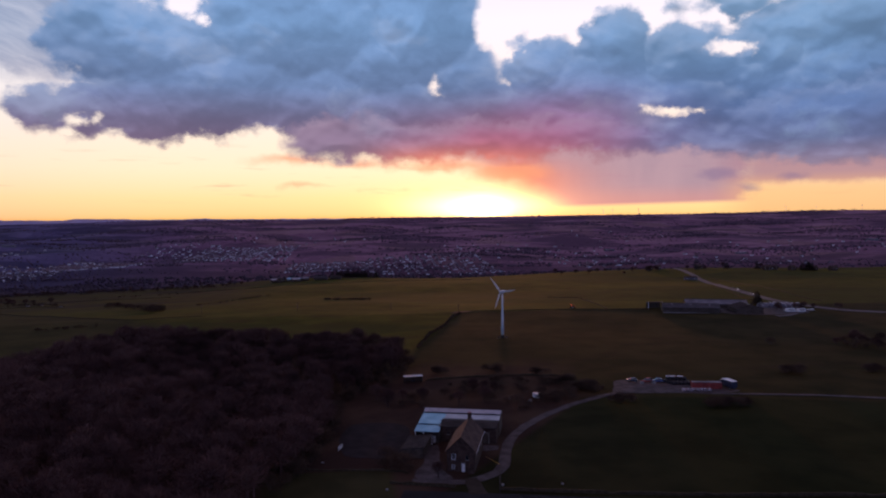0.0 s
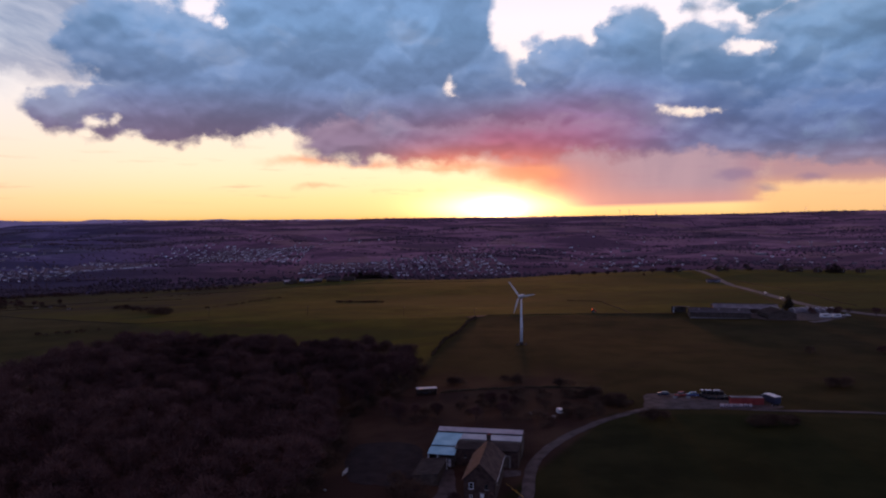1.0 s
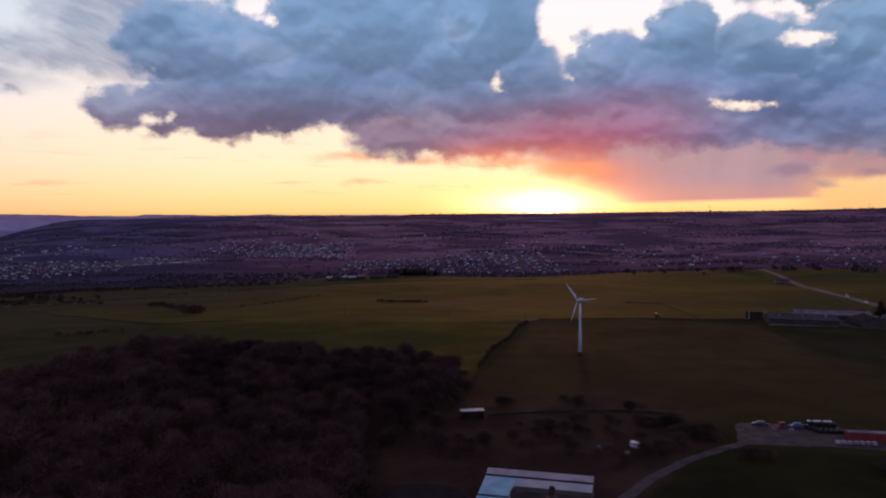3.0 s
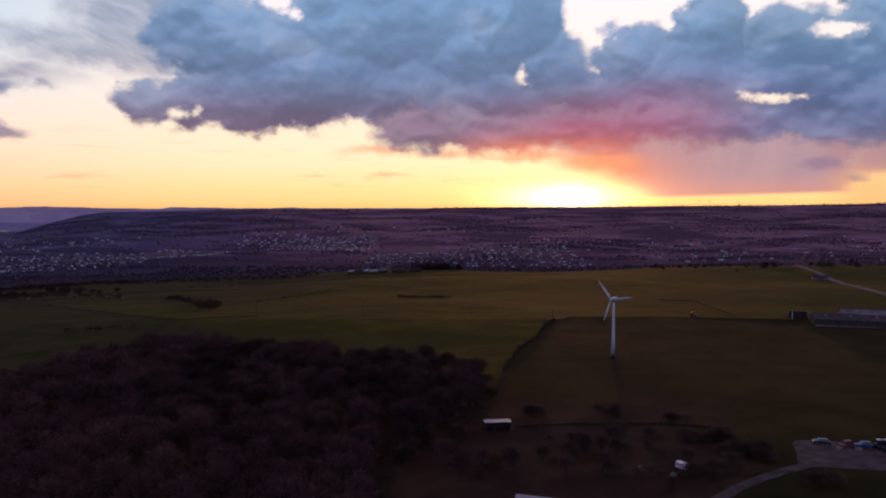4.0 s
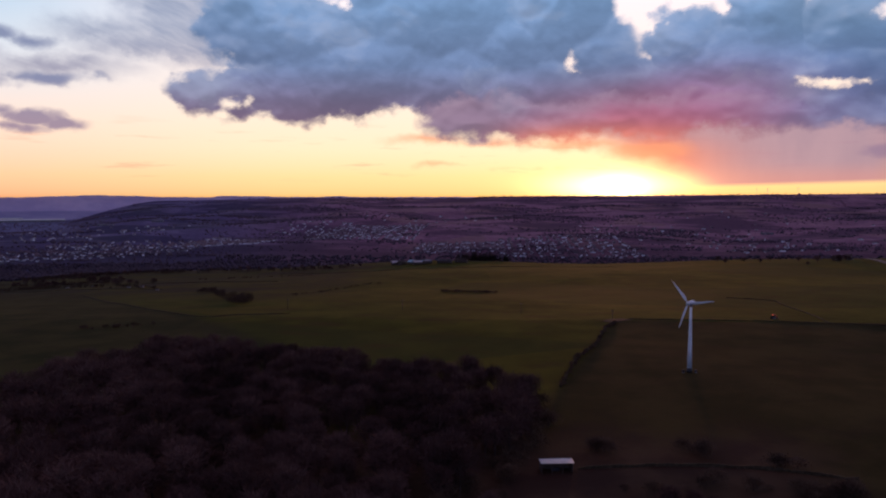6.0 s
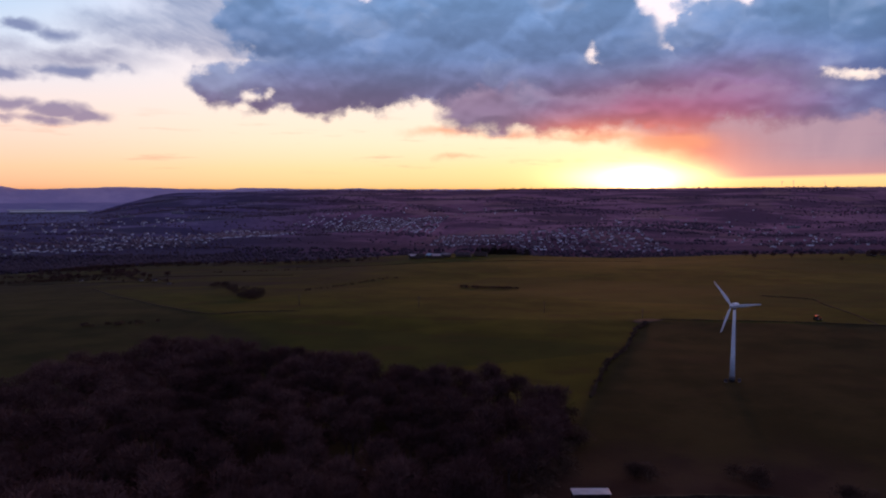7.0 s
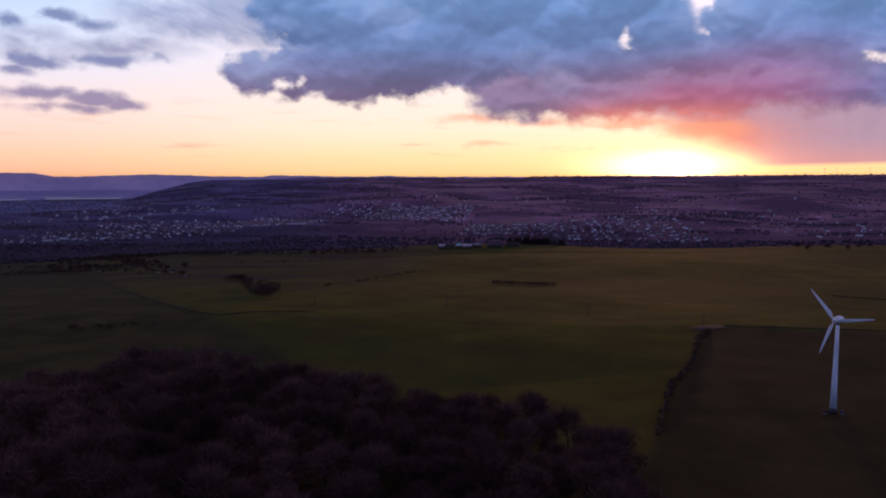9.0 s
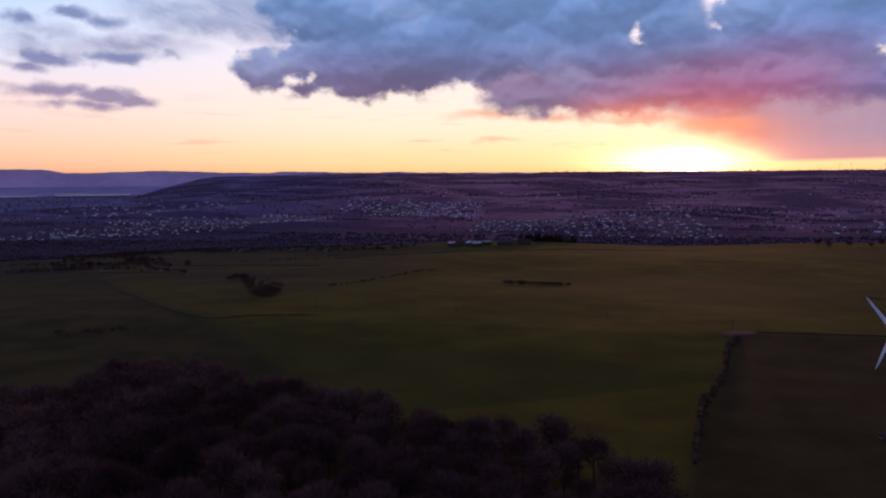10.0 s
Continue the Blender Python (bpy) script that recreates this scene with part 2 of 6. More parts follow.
    def layer(sky, rounds, tone, crown, much, soft, cut=True, extra=None, swell=0.0):
        d0 = g.math("ADD", g.math("ADD", heap(rounds, here.bent), swell), g.math("MULTIPLY", here.puff, ragged))
        slope = g.math("ADD", g.math("SUBTRACT", heap(rounds, here.wide), heap(rounds, above.wide)), g.math("SUBTRACT", here.swell, above.swell))
        slope = g.math("ADD", slope, g.math("MULTIPLY", g.math("SUBTRACT", here.puff, above.puff), 0.12))
        if cut:
            d0 = g.math("MINIMUM", d0, gaps)
        if extra:
            d0 = g.math("MAXIMUM", d0, extra)
        lit = g.step(slope, -0.8, 0.9, 0.86, 1.20)
        colour = g.mix(1.0, tone, g.join(lit, lit, lit), "MULTIPLY")
        rim = g.math("MULTIPLY", g.step(d0, 2.2, 0.0), g.step(slope, -0.3, 0.8))
        colour = g.mix(g.math("MULTIPLY", rim, much), colour, crown)
        return g.mix(g.step(d0, -0.05, soft), sky, colour)

    sky = layer(sky, BACK, tone, (0.40, 0.50, 0.64), 0.50, 0.7, swell=0.75)
    sky = layer(sky, TOWERS, tone, (0.40, 0.50, 0.64), 0.45, 0.7, swell=0.70)
    high = g.mix(beyond, tone, g.mix(g.step(el, 22, 50), (0.17, 0.25, 0.50), OVERHEAD))
    sky = layer(sky, BANK, high, (0.36, 0.45, 0.58), 0.40, 0.75, True, loose, 0.55)
    sky = layer(sky, FRONT, tone, (0.28, 0.35, 0.50), 0.45, 0.9, False, swell=0.5)
    sky = layer(sky, LOBE, g.mix(g.step(az, 5.0, -3.0), tone, (0.255, 0.190, 0.265)), (0.40, 0.33, 0.40), 0.45, 1.0, False, swell=0.55)
    # the sun in the gap over the ridge
    low = g.math("ADD", g.math("MULTIPLY", bell(SUN_AZ - 0.6, 0.7, 4.4, 1.05), 2.3), g.math("MULTIPLY", bell(SUN_AZ, 0.6, 1.6, 0.8), 3.0))
    sky = g.mix(1.0, sky, g.mix(1.0, g.join(low, low, low), (1.0, 0.72, 0.34), "MULTIPLY"), "ADD")
    wide = g.math("MULTIPLY", bell(SUN_AZ, 1.0, 10, 2.0), 0.30)
    sky = g.mix(1.0, sky, g.mix(1.0, g.join(wide, wide, wide), (1.0, 0.34, 0.05), "MULTIPLY"), "ADD")
    sky = g.mix(g.step(el, 0.0, -1.5), sky, (0.05, 0.045, 0.05))
    out = g.make("ShaderNodeBackground")
    g.put(out.inputs["Color"], sky)
    out.inputs["Strength"].default_value = 1.0
    g.put(g.make("ShaderNodeOutputWorld").inputs["Surface"], out.outputs[0])


evening_sky()
sun = new("sun", bpy.data.lights.new("sun", "SUN"))
sun.data.energy, sun.data.angle, sun.data.color = 1.1, radians(3.0), (1.0, 0.42, 0.18)
sun.matrix_world = look((0, 0, 400), (-math.sin(radians(SUN_AZ)) * 100, -math.cos(radians(SUN_AZ)) * 100, 400 - 100 * math.tan(radians(SUN_EL))))

# ---- materials ----
def surface(name, a, b, rough=0.8, scale=1.0, fine=12.0, bump=0.0, metal=0.0, vary=0.0, edge=(0.35, 0.65)):
    """Two tones mixed by coarse and fine noise (per metre), an optional spread from object to object, and fine relief."""
    m = bpy.data.materials.new(name)
    m.use_nodes = True
    g = Nodes(m.node_tree)
    where = g.make("ShaderNodeNewGeometry").outputs["Position"]
    coarse, grain = g.noise(where, scale, 4, 0.55)[0], g.noise(where, fine, 3, 0.6)[0]
    f = g.step(g.math("ADD", g.math("MULTIPLY", coarse, 0.68), g.math("MULTIPLY", grain, 0.32)), *edge)
    colour = g.mix(f, a, b)
    if vary:
        r = g.math("ADD", 1.0 - vary, g.math("MULTIPLY", g.make("ShaderNodeObjectInfo").outputs["Random"], 2 * vary))
        colour = g.mix(1.0, colour, g.join(r, r, r), "MULTIPLY")
    p = g.make("ShaderNodeBsdfPrincipled")
    g.put(p.inputs["Base Color"], colour)
    g.put(p.inputs["Roughness"], g.step(grain, 0.3, 0.7, max(0.05, rough - 0.1), min(1, rough + 0.1)))
    p.inputs["Metallic"].default_value = metal
    p.inputs["Specular IOR Level"].default_value = 0.3 if rough < 0.7 else 0.08
    if bump:
        n = g.make("ShaderNodeBump")
        n.inputs["Strength"].default_value, n.inputs["Distance"].default_value = 0.6, bump
        g.put(n.inputs["Height"], g.math("ADD", coarse, grain))
        g.put(p.inputs["Normal"], n.outputs[0])
    g.put(g.make("ShaderNodeOutputMaterial").inputs["Surface"], p.outputs[0])
    return m


def glass_material(name, colour):
    m = bpy.data.materials.new(name)
    m.use_nodes = True
    p = m.node_tree.nodes["Principled BSDF"]
    p.inputs["Base Color"].default_value = (*colour, 1)
    p.inputs["Roughness"].default_value, p.inputs["Metallic"].default_value = 0.06, 0.0
    p.inputs["Coat Weight"].default_value = 1.0
    return m


def lamp_material(name, colour, strength):
    m = bpy.data.materials.new(name)
    m.use_nodes = True
    p = m.node_tree.nodes["Principled BSDF"]
    p.inputs["Base Color"].default_value = (*colour, 1)
    p.inputs["Emission Color"].default_value, p.inputs["Emission Strength"].default_value = (*colour, 1), strength
    return m


def land_material():
    """Pasture on the plateau; fields, bare woods and moor on the far valley side, with haze in their colours."""
    m = bpy.data.materials.new("land")
    m.use_nodes = True
    g = Nodes(m.node_tree)
    where = g.make("ShaderNodeNewGeometry").outputs["Position"]
    x, y, z = g.xyz(where)
    flat = g.join(x, y)
    large, mid, small = g.noise(flat, 0.010, 4, 0.55)[0], g.noise(flat, 0.045, 5, 0.6)[0], g.noise(flat, 0.9, 4, 0.65)[0]
    cell = g.make("ShaderNodeTexVoronoi")
    g.put(cell.inputs["Vector"], g.vec("ADD", g.vec("MULTIPLY", flat, (0.0052, 0.0085, 0)), (0.37, 0.11, 0)))
    cell.inputs["Scale"].default_value = 1.0
    pick = g.xyz(cell.outputs["Color"])
    grass = g.mix(g.step(g.math("ADD", g.math("MULTIPLY", large, 0.5), g.math("MULTIPLY", mid, 0.5)), 0.36, 0.64), (0.020, 0.029, 0.003), (0.046, 0.056, 0.006))
    grass = g.mix(g.math("MULTIPLY", g.step(pick[0], 0.2, 0.9), 0.32), grass, (0.062, 0.054, 0.008))
    grass = g.mix(g.math("MULTIPLY", g.step(pick[1], 0.55, 0.75), 0.45), grass, (0.020, 0.030, 0.007))
    grass = g.mix(g.math("MULTIPLY", g.step(small, 0.45, 0.72), 0.4), grass, (0.027, 0.025, 0.006))
    rush = g.step(g.noise(g.vec("MULTIPLY", flat, (1, 2.2, 1)), 0.03, 5, 0.62)[0], 0.52, 0.66)
    grass = g.mix(g.math("MULTIPLY", rush, 0.7), grass, (0.032, 0.028, 0.007))
    grass = g.mix(1.0, grass, (1.42, 1.20, 1.55), "MULTIPLY")
    # rushes and dead grass out on the western pasture
    outback = g.math("MULTIPLY", g.step(g.math("ADD", y, g.math("MULTIPLY", x, 0.35)), 470.0, 640.0), g.step(x, -60.0, -190.0))
    tufts = g.noise(g.vec("MULTIPLY", flat, (0.7, 1, 1)), 0.016, 6, 0.62)[0]
    grass = g.mix(g.math("MULTIPLY", outback, g.step(tufts, 0.44, 0.58, 0.35, 0.95)), grass, g.mix(g.step(small, 0.35, 0.65), (0.022, 0.018, 0.015), (0.038, 0.031, 0.022)))
    grass = g.mix(g.math("MULTIPLY", outback, g.step(tufts, 0.40, 0.30, 0.0, 0.5)), grass, (0.062, 0.056, 0.026))
    # darker grazing west of the long wall, and the brown field below the cross wall
    west = g.step(g.math("ADD", g.math("MULTIPLY", g.math("ADD", x, 156.0), 0.751), g.math("MULTIPLY", g.math("SUBTRACT", y, 491.0), 0.66)), 6.0, -6.0)
    grass = g.mix(g.math("MULTIPLY", west, 0.7), grass, g.mix(g.step(mid, 0.35, 0.65), (0.020, 0.019, 0.011), (0.036, 0.031, 0.016)))
    brown = g.math("MULTIPLY", g.step(y, 482, 476), g.step(g.math("SUBTRACT", x, g.math("MULTIPLY", g.math("SUBTRACT", y, 352.0), 0.31)), 22.0, 30.0))
    grass = g.mix(g.math("MULTIPLY", brown, 0.72), grass, g.mix(g.step(mid, 0.35, 0.65), (0.019, 0.0135, 0.009), (0.036, 0.0245, 0.015)))
    # rough brown ground round the wood and the farm
    rough = g.math("MULTIPLY", g.step(g.math("ADD", y, g.math("MULTIPLY", mid, 60.0)), 352, 318), g.step(g.math("ADD", x, g.math("MULTIPLY", large, 60.0)), 118, 92))
    grass = g.mix(g.math("MULTIPLY", rough, 0.8), grass, g.mix(g.step(mid, 0.4, 0.6), (0.038, 0.021, 0.019), (0.062, 0.037, 0.028)))
    lush = g.math("MULTIPLY", g.step(g.math("ADD", y, g.math("MULTIPLY", x, 0.27)), 269.0, 264.0), g.step(g.math("SUBTRACT", y, g.math("MULTIPLY", x, 1.35)), 145.0, 139.0))
    grass = g.mix(g.math("MULTIPLY", lush, 0.85), grass, g.mix(g.step(mid, 0.35, 0.65), (0.0125, 0.0155, 0.0050), (0.0220, 0.0250, 0.0085)))
    paddock = g.math("MULTIPLY", g.math("MULTIPLY", g.step(x, -30.0, -24.0), g.step(x, 7.0, 4.0)), g.math("MULTIPLY", g.step(y, 183.5, 182.0), g.step(y, 120.0, 140.0)))
    grass = g.mix(g.math("MULTIPLY", paddock, 0.85), grass, g.mix(g.step(mid, 0.35, 0.65), (0.028, 0.029, 0.012), (0.044, 0.043, 0.018)))
    far = g.make("ShaderNodeTexVoronoi")
    g.put(far.inputs["Vector"], g.vec("ADD", g.vec("MULTIPLY", flat, (0.0060, 0.0046, 0)), g.scaled(g.noise(flat, 0.006, 3, 0.5)[1], 0.6)))
    far.inputs["Scale"].default_value = 1.0
    hue = g.xyz(far.outputs["Color"])
    # valley cover, its tones lifted towards mauve to carry the distance haze
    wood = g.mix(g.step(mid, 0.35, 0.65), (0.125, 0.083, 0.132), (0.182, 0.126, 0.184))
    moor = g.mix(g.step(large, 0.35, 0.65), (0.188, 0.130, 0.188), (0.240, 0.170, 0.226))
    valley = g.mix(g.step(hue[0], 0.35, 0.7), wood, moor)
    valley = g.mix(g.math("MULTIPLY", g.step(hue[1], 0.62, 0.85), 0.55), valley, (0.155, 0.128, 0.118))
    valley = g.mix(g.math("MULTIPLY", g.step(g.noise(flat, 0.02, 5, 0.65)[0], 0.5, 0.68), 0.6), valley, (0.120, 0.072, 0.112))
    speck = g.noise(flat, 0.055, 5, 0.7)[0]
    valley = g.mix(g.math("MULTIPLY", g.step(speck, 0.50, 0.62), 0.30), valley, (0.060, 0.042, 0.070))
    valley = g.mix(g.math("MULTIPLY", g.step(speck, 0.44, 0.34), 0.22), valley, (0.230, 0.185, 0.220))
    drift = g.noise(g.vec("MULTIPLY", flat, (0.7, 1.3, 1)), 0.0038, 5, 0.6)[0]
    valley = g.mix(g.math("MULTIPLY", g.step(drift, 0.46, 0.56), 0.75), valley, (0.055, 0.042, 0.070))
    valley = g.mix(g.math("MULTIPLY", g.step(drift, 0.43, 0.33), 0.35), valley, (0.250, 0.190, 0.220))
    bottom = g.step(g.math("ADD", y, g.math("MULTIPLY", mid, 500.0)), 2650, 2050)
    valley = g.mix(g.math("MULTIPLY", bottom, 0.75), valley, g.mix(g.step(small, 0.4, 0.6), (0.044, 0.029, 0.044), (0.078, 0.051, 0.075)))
    # haze tint multiplied in: warm towards the sun, darker and bluer westward
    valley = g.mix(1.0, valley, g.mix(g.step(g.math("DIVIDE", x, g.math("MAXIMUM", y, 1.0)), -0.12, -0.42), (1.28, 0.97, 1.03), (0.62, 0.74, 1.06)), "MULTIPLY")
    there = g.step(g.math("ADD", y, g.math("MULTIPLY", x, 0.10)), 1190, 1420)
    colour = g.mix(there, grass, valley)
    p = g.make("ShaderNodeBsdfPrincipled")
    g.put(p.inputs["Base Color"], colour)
    p.inputs["Roughness"].default_value, p.inputs["Specular IOR Level"].default_value = 1.0, 0.02
    n = g.make("ShaderNodeBump")
    n.inputs["Strength"].default_value, n.inputs["Distance"].default_value = 0.5, 0.5
    g.put(n.inputs["Height"], g.math("ADD", mid, g.math("MULTIPLY", small, 0.4)))
    g.put(p.inputs["Normal"], n.outputs[0])
    g.put(g.make("ShaderNodeOutputMaterial").inputs["Surface"], p.outputs[0])
    return m


LAND = land_material()
BARK = surface("bark", (0.035, 0.024, 0.022), (0.070, 0.048, 0.044), 0.9, 0.6, 9, vary=0.3)
TWIGS = surface("twigs", (0.050, 0.026, 0.025), (0.104, 0.056, 0.051), 0.95, 0.05, 0.8, vary=0.35)
SCRUB = surface("scrub", (0.056, 0.035, 0.026), (0.104, 0.066, 0.046), 0.95, 0.2, 2.5, vary=0.3)
NEEDLES = surface("needles", (0.018, 0.016, 0.013), (0.040, 0.034, 0.024), 0.9, 0.5, 3.0, vary=0.25)
# distant trees carry haze in their colour; the nearer slope wood goes without
HAZY_WOOD = surface("far_wood", (0.078, 0.056, 0.080), (0.146, 0.104, 0.140), 0.95, 0.02, 0.2, vary=0.2)
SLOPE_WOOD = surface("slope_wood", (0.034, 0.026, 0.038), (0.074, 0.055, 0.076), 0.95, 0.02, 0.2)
DRYSTONE = surface("drystone", (0.030, 0.023, 0.014), (0.066, 0.052, 0.034), 0.95, 1.2, 7, 0.05)
STONE = surface("gritstone", (0.044, 0.027, 0.023), (0.095, 0.060, 0.050), 0.9, 0.9, 5, 0.03)
SLATE = surface("stone_slate", (0.048, 0.031, 0.029), (0.096, 0.065, 0.058), 0.85, 0.7, 6, 0.03)
DARK_ROOF = surface("dark_sheet", (0.026, 0.020, 0.020), (0.055, 0.043, 0.042), 0.8, 0.5, 5, 0.02)
SHEET = surface("galvanised_sheet", (0.29, 0.29, 0.33), (0.44, 0.44, 0.48), 0.45, 0.35, 4, 0.004, 0.35)
WORN_SHEET = surface("worn_sheet", (0.10, 0.095, 0.115), (0.24, 0.23, 0.26), 0.7, 0.15, 3, 0.01)
BLUE_SHEET = surface("blue_grey_sheet", (0.16, 0.36, 0.47), (0.27, 0.50, 0.61), 0.45, 0.35, 4, 0.004, 0.3)
PALE_SHEET = surface("fibre_cement", (0.040, 0.036, 0.043), (0.088, 0.080, 0.092), 0.8, 0.3, 4, 0.01)
TIMBER = surface("weathered_timber", (0.060, 0.045, 0.038), (0.120, 0.092, 0.078), 0.85, 0.8, 14, 0.01)
WHITE = surface("white_paint", (0.62, 0.62, 0.62), (0.80, 0.80, 0.80), 0.5, 0.4, 3)
TOWER_WHITE = surface("turbine_white", (0.60, 0.66, 0.70), (0.74, 0.80, 0.84), 0.4, 0.25, 3)
DIRT_TRACK = surface("gravel", (0.050, 0.041, 0.043), (0.102, 0.086, 0.089), 0.95, 0.35, 4, 0.04)
ASPHALT = surface("asphalt", (0.085, 0.072, 0.080), (0.135, 0.116, 0.124), 0.85, 0.1, 3, 0.01)
DARK_GROUND = surface("dark_tarmac", (0.013, 0.012, 0.014), (0.024, 0.022, 0.026), 0.85, 0.15, 3, 0.01)
CONCRETE = surface("concrete", (0.20, 0.19, 0.19), (0.32, 0.31, 0.30), 0.9, 0.5, 6, 0.01)
MUD = surface("trodden_mud", (0.026, 0.020, 0.016), (0.048, 0.036, 0.029), 0.95, 0.4, 5, 0.04)
DARK_EARTH = surface("dark_earth", (0.014, 0.009, 0.011), (0.026, 0.018, 0.021), 0.9, 0.25, 3, 0.06)
RED_PAINT = surface("red_paint", (0.20, 0.030, 0.028), (0.33, 0.055, 0.048), 0.55, 0.6, 5)
BLUE_PAINT = surface("blue_paint", (0.030, 0.050, 0.160), (0.050, 0.080, 0.240), 0.35, 0.6, 5)
NAVY_PAINT = surface("navy_paint", (0.020, 0.024, 0.050), (0.040, 0.046, 0.080), 0.35, 0.6, 5)
SILVER_PAINT = surface("silver_paint", (0.38, 0.39, 0.42), (0.52, 0.53, 0.56), 0.3, 0.6, 5, 0, 0.4)
ORANGE_PAINT = surface("orange_paint", (0.45, 0.08, 0.03), (0.60, 0.13, 0.05), 0.45, 0.6, 5)
RUBBER = surface("rubber", (0.012, 0.012, 0.012), (0.028, 0.028, 0.028), 0.85, 2, 12)
WRAP_BLACK = surface("black_wrap", (0.012, 0.012, 0.015), (0.026, 0.026, 0.030), 0.35, 1.2, 6, 0.01)
WRAP_WHITE = surface("pale_wrap", (0.22, 0.18, 0.19), (0.38, 0.32, 0.34), 0.45, 1.0, 6, 0.01, vary=0.25)
DARK_METAL = surface("dark_metal", (0.040, 0.040, 0.044), (0.085, 0.085, 0.090), 0.5, 1, 8, 0, 0.6)
GLASS = glass_material("window_glass", (0.02, 0.024, 0.03))
RENDER_WALL = surface("pale_render", (0.14, 0.13, 0.15), (0.80, 0.84, 0.90), 0.8, 0.07, 0.3, vary=0.2, edge=(0.45, 0.55))
TOWN_ROOF = surface("town_slate", (0.095, 0.066, 0.088), (0.160, 0.115, 0.140), 0.75, 0.05, 0.6, vary=0.35)
# backdrop tones with blue-mauve air haze mixed in, palest at the top
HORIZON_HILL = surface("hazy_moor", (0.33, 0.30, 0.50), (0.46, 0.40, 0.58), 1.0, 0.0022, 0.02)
HAZY_FLOOR = surface("far_lowland", (0.085, 0.088, 0.185), (0.155, 0.150, 0.275), 1.0, 0.004, 0.03)
HAZY_SLOPE = surface("far_slope", (0.19, 0.19, 0.36), (0.29, 0.265, 0.44), 1.0, 0.003, 0.02)
YELLOW = surface("yellow_plastic", (0.55, 0.34, 0.04), (0.68, 0.44, 0.06), 0.6, 2, 9)

# ---- the land ----
def ss(a, b, v):
    t = np.clip((np.asarray(v, float) - a) / (b - a), 0, 1)
    return t * t * (3 - 2 * t)


def hill(x, y):
    """Height of the land: a plateau, a drop, a valley and the ridge beyond."""
    x, y = np.asarray(x, float), np.asarray(y, float)
    fall = 0.05 - 0.013 * ss(100, 400, x)
    top = -np.maximum(0, y - 480) * fall - np.maximum(0, -100 - x) * 0.05 * ss(300, 760, y)
    top = top + 1.5 * ss(60, 130, x) * (1 - ss(300, 420, y))
    top = top + 0.35 * np.sin(x / 19 + 0.7) * np.sin(y / 23 + 1.1) * ss(300, 420, y)
    top = top + (1.6 * np.sin(x / 83 + y / 140) + 1.1 * np.sin(y / 61 - x / 190)) * ss(520, 760, y)
    u = np.clip((y - 1800) / 2600, 0, 1.25)
    ridge = 60 + 8 * ss(0, 1500, x) + 24 * ss(1500, 3500, x) + 1.5 * np.sin(x / 210) - 9 * (1 - ss(-110, -30, x)) - 24 * (1 - ss(-2600, -1100, x))
    side = ss(-0.70, -0.47, x / np.maximum(y - 150, 100)) ** 1.5
    low = -82 + (ridge + 82) * u ** 1.6 * side
    low = low + (9 * np.sin(x / 260 + 1) * np.sin(y / 330) + 5 * np.sin(x / 120 - y / 170)) * ss(1500, 2300, y) * (1 - ss(3700, 4300, y))
    low = np.where(y > 4400, low - (y - 4400) * 0.25, low)
    edge = ss(1130, 1700, y + 0.10 * x)
    return top * (1 - edge) + low * edge


def mesh_of(name, verts, faces, material, smooth=False):
    me = bpy.data.meshes.new(name)
    me.from_pydata([tuple(v) for v in verts], [], [tuple(f) for f in faces])
    me.materials.append(material)
    if smooth:
        me.shade_smooth()
    return me


def quick_mesh(name, verts, tris, material):
    """A mesh from arrays of places and triangles."""
    verts, tris = np.asarray(verts, np.float32), np.asarray(tris, np.int32)
    me = bpy.data.meshes.new(name)
    me.vertices.add(len(verts))
    me.vertices.foreach_set("co", verts.ravel())
    me.loops.add(tris.size)
    me.loops.foreach_set("vertex_index", tris.ravel())
    me.polygons.add(len(tris))
    me.polygons.foreach_set("loop_start", np.arange(0, tris.size, 3, dtype=np.int32))
    me.update(calc_edges=True)
    me.materials.append(material)
    return me


def stretches(parts):
    out = []
    for a, b, d in parts:
        out.append(np.arange(a, b, d))
    return np.concatenate(out + [[parts[-1][1]]])


def make_ground():
    xs = stretches([(-5600, -1600, 80), (-1600, -400, 20), (-400, 400, 5), (400, 1600, 20), (1600, 5600, 80)])
    ys = stretches([(-900, 100, 50), (100, 700, 5), (700, 1300, 10), (1300, 2400, 20), (2400, 4900, 36)])
    gx, gy = np.meshgrid(xs, ys)
    gz = hill(gx, gy)
    v = np.stack([gx, gy, gz], -1).reshape(-1, 3)
    n, w = len(ys), len(xs)
    a = (np.arange(n - 1)[:, None] * w + np.arange(w - 1)[None]).ravel()
    tris = np.concatenate([np.stack([a, a + 1, a + w + 1], 1), np.stack([a, a + w + 1, a + w], 1)])
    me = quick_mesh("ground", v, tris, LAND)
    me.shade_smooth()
    tagged(new("ground", me), "rolling olive pasture falling to a wooded valley in hazy purple-brown", "ground", kind="structure")


